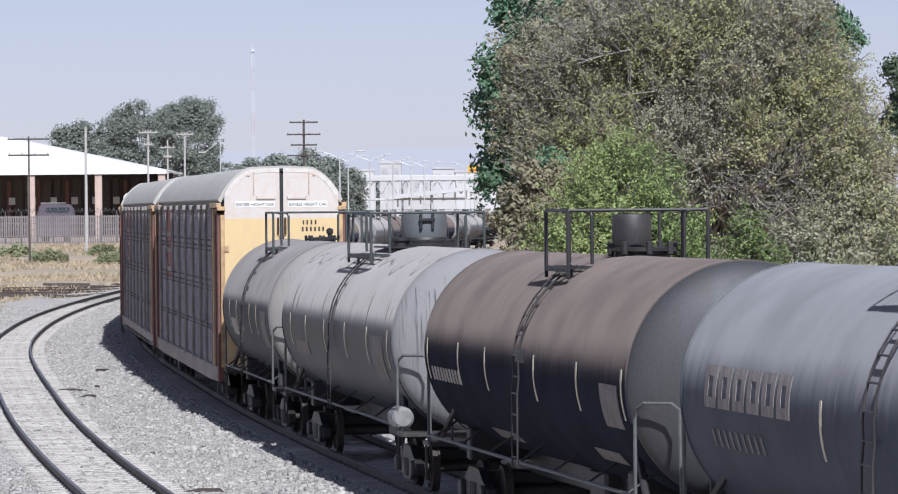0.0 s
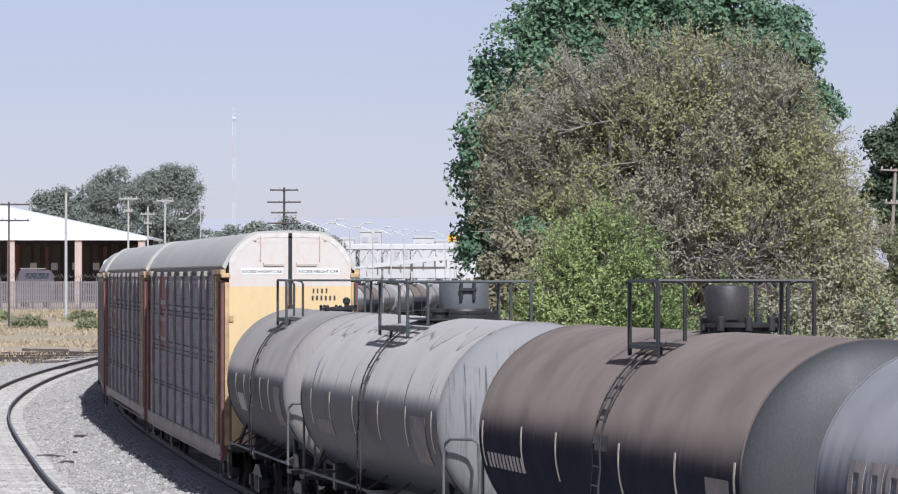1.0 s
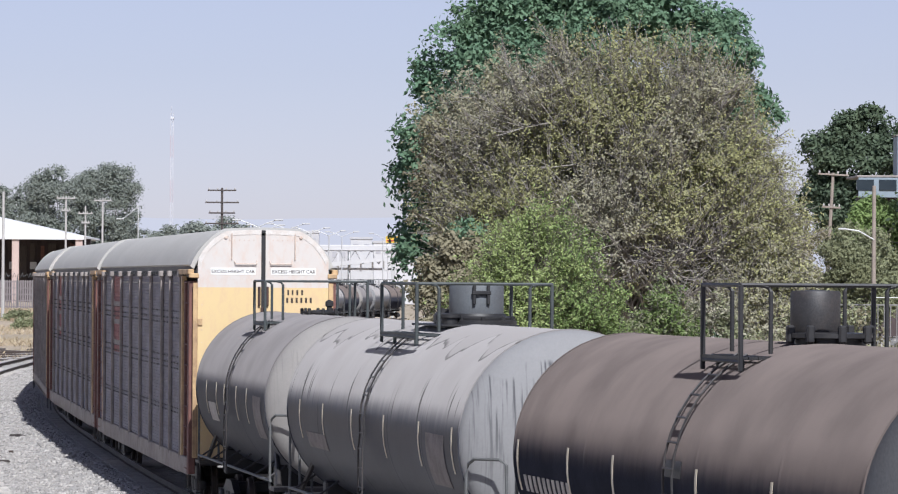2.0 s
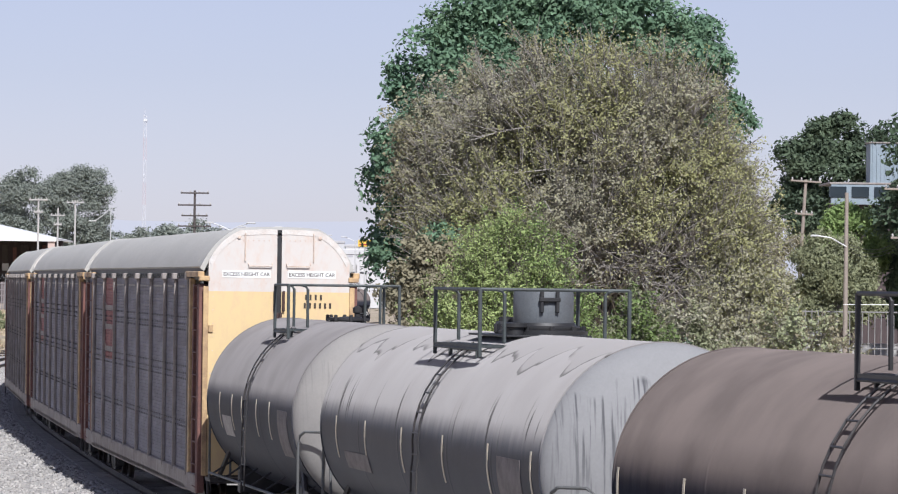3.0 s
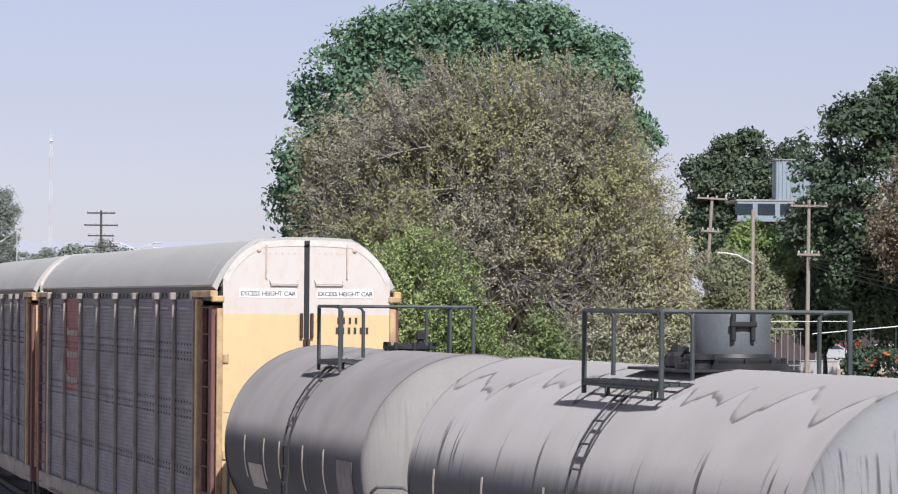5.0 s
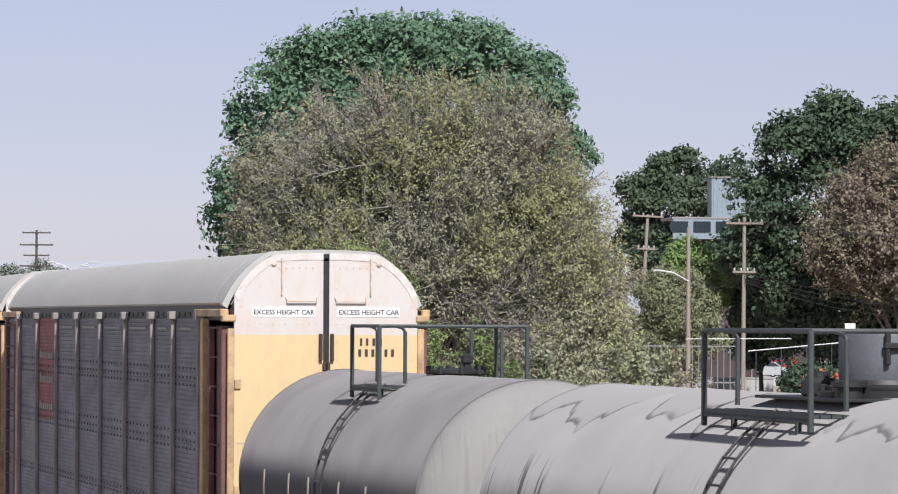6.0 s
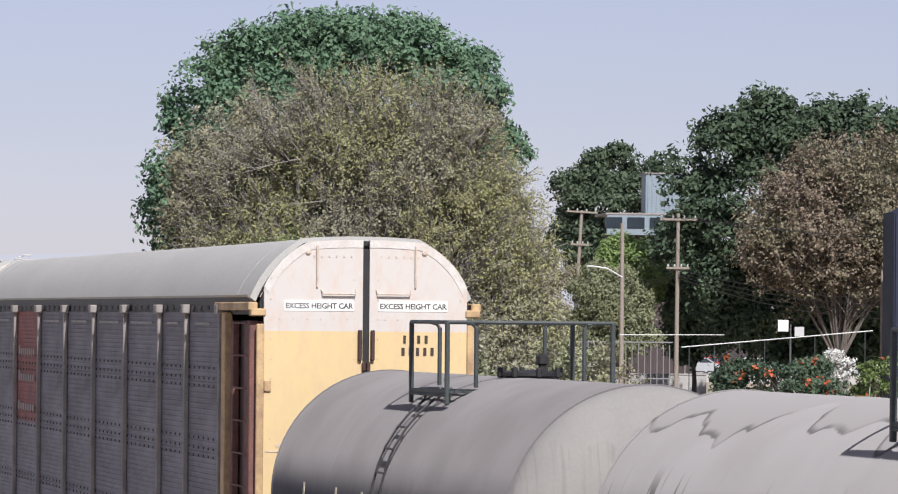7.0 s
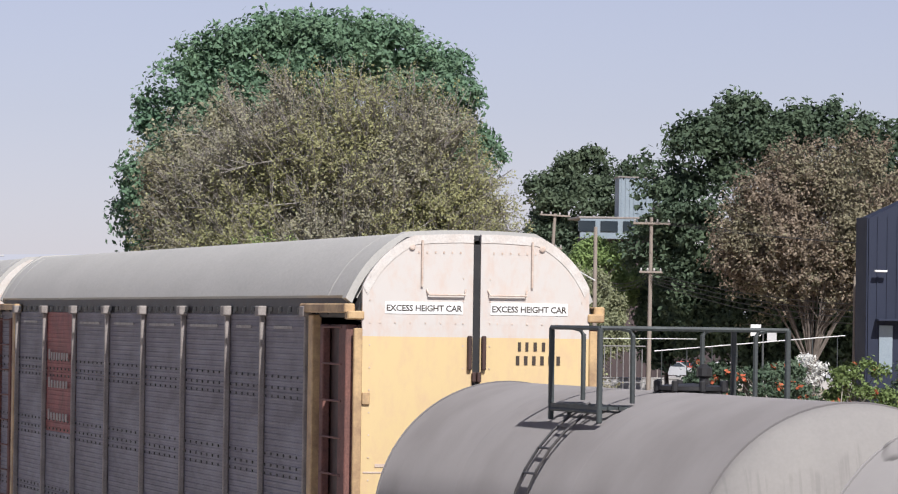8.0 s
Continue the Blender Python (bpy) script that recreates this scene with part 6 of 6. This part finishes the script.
def white_cab(x, y):
    ob = thing("truck", "white truck with a rounded box body in the yard", "truck", Matrix.Translation((x, y, 0.0)))
    part("box_body", Geo().prism([(-0.65, 5.3), (0.7, 5.3), (0.7, 6.6), (0.55, 6.85), (-0.35, 6.85), (-0.65, 6.5)], -1.1, 4, "y"), M["white"], ob)
    part("chassis", Geo().box((-0.05, 1.5, 3.5), (1.2, 5, 3.7), 0.1), M["towngrey"], ob)
    for dy in (-0.6, 3.5):
        part("wheel", Geo().lathe([(-0.8, 0.45), (0.8, 0.45)], (0, dy, 1.4), "x", 16), M["rubber"], ob)


def far_town():
    ob = thing("footbridge_station", "white covered station and footbridge far along the line", "station", Matrix.Translation((0, 700, 0)))
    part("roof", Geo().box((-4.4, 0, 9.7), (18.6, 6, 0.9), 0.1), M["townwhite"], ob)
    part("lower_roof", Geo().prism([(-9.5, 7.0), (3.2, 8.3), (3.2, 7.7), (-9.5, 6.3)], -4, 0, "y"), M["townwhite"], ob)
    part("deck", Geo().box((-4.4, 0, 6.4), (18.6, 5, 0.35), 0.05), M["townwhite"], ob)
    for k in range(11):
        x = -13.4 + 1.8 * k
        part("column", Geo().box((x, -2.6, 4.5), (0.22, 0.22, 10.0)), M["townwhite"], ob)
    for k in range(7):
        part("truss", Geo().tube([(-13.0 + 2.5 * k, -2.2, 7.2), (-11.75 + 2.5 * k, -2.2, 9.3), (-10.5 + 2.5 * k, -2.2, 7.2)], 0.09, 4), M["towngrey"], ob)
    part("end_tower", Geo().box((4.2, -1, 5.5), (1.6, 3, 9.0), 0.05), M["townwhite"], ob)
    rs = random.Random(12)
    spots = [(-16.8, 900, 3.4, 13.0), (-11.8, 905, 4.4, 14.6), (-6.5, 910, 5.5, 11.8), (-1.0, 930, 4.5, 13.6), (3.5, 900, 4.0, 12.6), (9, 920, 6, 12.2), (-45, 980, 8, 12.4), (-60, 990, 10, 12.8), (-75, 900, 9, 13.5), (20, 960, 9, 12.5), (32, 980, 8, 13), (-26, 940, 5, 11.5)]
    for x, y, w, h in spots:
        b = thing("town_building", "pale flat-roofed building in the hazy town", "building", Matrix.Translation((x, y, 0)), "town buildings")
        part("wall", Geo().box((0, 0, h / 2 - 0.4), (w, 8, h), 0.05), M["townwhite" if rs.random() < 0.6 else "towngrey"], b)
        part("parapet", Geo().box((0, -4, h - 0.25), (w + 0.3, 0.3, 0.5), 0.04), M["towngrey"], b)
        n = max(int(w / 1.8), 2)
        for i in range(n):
            part("window", Geo().box((-w / 2 + w * (i + 0.5) / n, -4.03, h - 2.0), (w / n * 0.45, 0.1, 1.1)), M["townhaze"], b)
    sg = thing("billboard", "small yellow and white roadside billboard", "billboard", Matrix.Translation((3.6, 600, 0)))
    part("post", Geo().tube([(0, 0, -0.5), (0, 0, 9.8)], 0.15, 6), M["lampgrey"], sg)
    part("board", Geo().box((0, -0.1, 10.2), (1.9, 0.2, 0.9), 0.02), M["signyellow"], sg)
    part("stripe_bar", Geo().box((0, -0.22, 10.05), (1.6, 0.04, 0.2)), M["red"], sg)


# pale, close tones put the distance haze into walls and windows
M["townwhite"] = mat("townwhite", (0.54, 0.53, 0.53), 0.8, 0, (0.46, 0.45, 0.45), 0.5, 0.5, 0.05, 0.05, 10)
M["townhaze"] = mat("townhaze", (0.40, 0.39, 0.41), 0.6, 0, (0.34, 0.33, 0.35), 0.5, 0.5, 0.05, 0, 10)
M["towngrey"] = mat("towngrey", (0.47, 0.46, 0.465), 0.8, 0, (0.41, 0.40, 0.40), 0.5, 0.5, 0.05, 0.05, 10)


def street_side():
    # flat-roofed house with a sheet-metal water tower box
    ob = thing("house", "grey-blue flat-roofed house with a sheet-metal box on top", "house", Matrix.Translation((40, 331, 0)))
    part("wall", Geo().box((0.7, 4, 5.6), (6.2, 7, 12.0), 0.05), M["darkwall"], ob)
    part("upper_wall", Geo().box((-0.9, -0.08, 11.9), (4.4, 0.3, 1.5), 0.03), M["bluewall"], ob)
    part("roof", Geo().box((-0.9, 3.5, 12.75), (4.6, 7.5, 0.16), 0.03), M["galv"], ob)
    for k in range(3):
        part("window", Geo().box((-2.6 + 1.7 * k, -0.27, 12.1), (1.3, 0.1, 0.8), 0.01), M["glass"], ob)
    bx = part("roof_box", Geo().box((1.5, 1.4, 14.3), (3.3, 2.6, 3.0), 0.03), M["bluewall"], ob, "pale blue corrugated sheet-metal box")
    for k in range(10):
        part("rib", Geo().box((0.05 + 0.32 * k, 0.07, 14.3), (0.06, 0.06, 2.9)), M["bluewall"], bx)
    part("lid", Geo().box((1.5, 1.4, 15.84), (3.5, 2.8, 0.1), 0.02), M["galv"], bx)
    d = thing("satellite_dish", "grey satellite dish on a bent post beside the house", "dish", Matrix.Translation((42.6, 329, 13.4)))
    part("bowl", Geo().lathe([(0, 0.05), (0.04, 0.2), (0.1, 0.36), (0.17, 0.46), (0.19, 0.46), (0.08, 0.32), (0.03, 0.12), (0.02, 0.02)], (0, 0, 0), "y", 20), M["steel"], d, "", 40)
    part("post", Geo().tube([(0, 0.1, -0.1), (0.1, 0.2, -1.0), (0.1, 0.2, -14.0)], 0.05, 6), M["galv"], d)
    # dark blue works building
    ob = thing("works_building", "dark blue metal-clad building with pale door panels", "building", Matrix.Translation((50.0, 244, 0)))
    part("wall", Geo().prism([(-6.9, -0.6), (6, -0.6), (6, 13.5), (-0.5, 13.5), (-4.7, 11.9), (-6.9, 10.85)], -2, 1.5, "y"), M["navy"], ob)
    part("verge", Geo().box((-6.95, -0.2, 5.1), (0.12, 3.4, 11.6), 0.02), M["navy"], ob)
    for k in range(12):
        part("cladding_rib", Geo().box((-6.4 + 0.55 * k, -2.03, 7.6), (0.07, 0.06, 6.6)), M["navy"], ob)
    for k in range(4):
        part("door_panel", Geo().box((-5.9 + 1.15 * k, -2.06, 3.6), (0.75, 0.08, 2.6), 0.01), M["bluewall"], ob)
    part("canopy", Geo().box((-3.5, -2.5, 5.2), (6, 1.0, 0.12), 0.02), M["navy"], ob)
    part("wall_lamp", Geo().box((-6.3, -2.5, 7.9), (0.7, 0.25, 0.12), 0.04), M["white"], ob)
    # steel fence and kerb wall
    f = thing("street_fence", "grey steel bar fence above a low wall", "fence")
    for k in range(15):
        x = 24.4 + 0.33 * k
        part("bar", Geo().tube([(x, 230, 1.2), (x, 230, 3.75 - 0.02 * k)], 0.03, 5), M["fencegrey"], f)
    for z in (1.8, 3.7):
        part("fence_rail", Geo().box((26.7, 230, z - 0.08), (5.0, 0.06, 0.07), 0.01), M["fencegrey"], f)
    part("low_wall", Geo().box((26.7, 230, 0.35), (5.4, 0.3, 1.9), 0.03), M["concrete"], f)
    gw = thing("garden_wall", "low pale concrete wall before the flat-roofed house", "wall")
    part("wall", Geo().box((38.2, 312, 0.15), (7.6, 0.25, 1.5), 0.03), M["concrete"], gw)
    part("coping", Geo().box((38.2, 312, 0.94), (7.8, 0.36, 0.09), 0.02), M["concrete"], gw)
    br = thing("street_barrier", "long white pipe barrier on posts", "barrier")
    part("pipe", Geo().tube([(29.0, 225, 3.41), (38.9, 225, 4.34)], 0.03, 6), M["lampgrey"], br)
    part("pipe", Geo().tube([(25.8, 225, 4.02), (31.2, 225, 4.06)], 0.022, 6), M["lampgrey"], br)
    for k in range(8):
        x = 29.4 + 1.3 * k
        part("post", Geo().tube([(x, 225, -0.6), (x, 225, 3.45 + 0.094 * (x - 29.4))], 0.025, 6), M["railsteel"], br)
    tagged(part("street", Geo().box((50, 386, -0.25), (60, 24, 0.7), 0.05), M["concrete"]), "pale concrete street with parked cars", "street", kind="structure")
    # shade behind the car park is put into this wall's colour
    dk = thing("boundary_wall", "wall behind the car park, coloured dark as if shaded", "wall", Matrix.Translation((62, 400, 0)))
    part("wall", Geo().box((0, 0, 2.4), (50, 0.3, 6.2), 0.02), M["darkwall"], dk)
    sc = thing("sign_board", "small blank white sign board on a post", "sign", Matrix.Translation((34.7, 228, 0.05)))
    part("board", Geo().box((0, -0.05, 4.5), (0.55, 0.05, 0.6), 0.01), M["white"], sc)
    part("board", Geo().box((0.85, -0.05, 4.2), (0.5, 0.05, 0.5), 0.01), M["lampgrey"], sc)
    part("post", Geo().tube([(0.4, 0, -0.6), (0.4, 0, 4.6)], 0.04, 6), M["greysteel"], sc)
    # parked cars
    for k, (x, y, paint, lab) in enumerate(((45.3, 380, "white", "white"), (40.6, 383, "silver", "silver"), (50.6, 379, "silver", "silver"), (53.4, 388, "red", "red"), (55.6, 380, "white", "white"), (60.4, 381, "silver", "silver"), (65.4, 380, "white", "white"))):
        parked_car(x, y, paint, lab)


M["silver"] = mat("silver", (0.55, 0.56, 0.57), 0.3, 0.5, (0.5, 0.5, 0.51), 2, 0.3, 0.03, 0, 30)


def parked_car(x, y, paint, lab):
    """A hatchback seen from its side."""
    c = thing("parked_car", lab + " hatchback parked along the street", "car", Matrix.Translation((x, y, 0.12)), "parked cars")
    part("body", Geo().prism([(-2.05, 0.3), (2.05, 0.3), (2.1, 0.62), (1.95, 0.86), (1.1, 0.98), (-1.6, 1.0), (-2.05, 0.9), (-2.1, 0.6)], -0.82, 0.82, "y"), M[paint], c, "", 25)
    cab = part("cabin", Geo().prism([(1.15, 0.97), (0.45, 1.42), (-0.9, 1.47), (-1.6, 1.3), (-1.85, 0.97)], -0.7, 0.7, "y"), M[paint], c, "", 25)
    part("side_window", Geo().prism([(0.9, 1.02), (0.36, 1.36), (-0.25, 1.38), (-0.25, 1.02)], -0.715, -0.705, "y"), M["glass"], cab)
    part("side_window", Geo().prism([(-0.33, 1.02), (-0.33, 1.38), (-0.85, 1.4), (-1.4, 1.24), (-1.5, 1.02)], -0.715, -0.705, "y"), M["glass"], cab)
    for dx in (-1.3, 1.3):
        w = part("wheel", Geo().lathe([(-0.1, 0.2), (-0.1, 0.32), (0.1, 0.32), (0.1, 0.2)], (dx, -0.76, 0.3), "y", 18), M["rubber"], c)
        part("hubcap", Geo().lathe([(-0.105, 0.02), (-0.105, 0.2), (-0.08, 0.2)], (dx, -0.76, 0.3), "y", 14), M["silver"], w)
    for dx, key in ((2.03, "white"), (-2.06, "red")):
        part("light", Geo().box((dx, -0.6, 0.78), (0.1, 0.3, 0.14), 0.03), M[key], c)


def hills():
    for name, y, base, amp, key, seed in (("hills", 4600, 74, 14, "hill_glow", 3), ("near_hills", 3200, 26, 15, "hill_near_glow", 9)):
        xs = np.linspace(-2600, 2600, 131)
        top = np.array([base + amp * noise.noise((x * 0.0035, seed, 0)) + amp * 0.2 * noise.noise((x * 0.02, seed, 4)) for x in xs])
        v = np.concatenate([np.stack([xs, np.full_like(xs, y), np.full_like(xs, -5)], -1), np.stack([xs, np.full_like(xs, y + 150), top * 0.6], -1), np.stack([xs, np.full_like(xs, y + 400), top], -1)])
        n = len(xs)
        i = np.concatenate([np.arange(n - 1), n + np.arange(n - 1)])
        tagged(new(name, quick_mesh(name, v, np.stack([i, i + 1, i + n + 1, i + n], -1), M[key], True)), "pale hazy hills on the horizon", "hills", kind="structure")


yard_shed()
yard_fence()
boxcar(-44.3, 500)
white_cab(-35.6, 494)
far_town()
street_side()
hills()


# ---- what moves ----
def motions():
    times = [k * 0.5 for k in range(17)]
    for car, ahead, half in TRAIN:
        walk(car, [(t, car_pose(START + SPEED * t + ahead, half)) for t in times])
    turn = SPEED / 0.445
    for w, dx in ROLLING:
        walk(w, [(k / 15, Matrix.Translation((dx, 0, 0.445)) @ Matrix.Rotation(turn * k / 15, 4, "Y")) for k in range(121)])


motions()
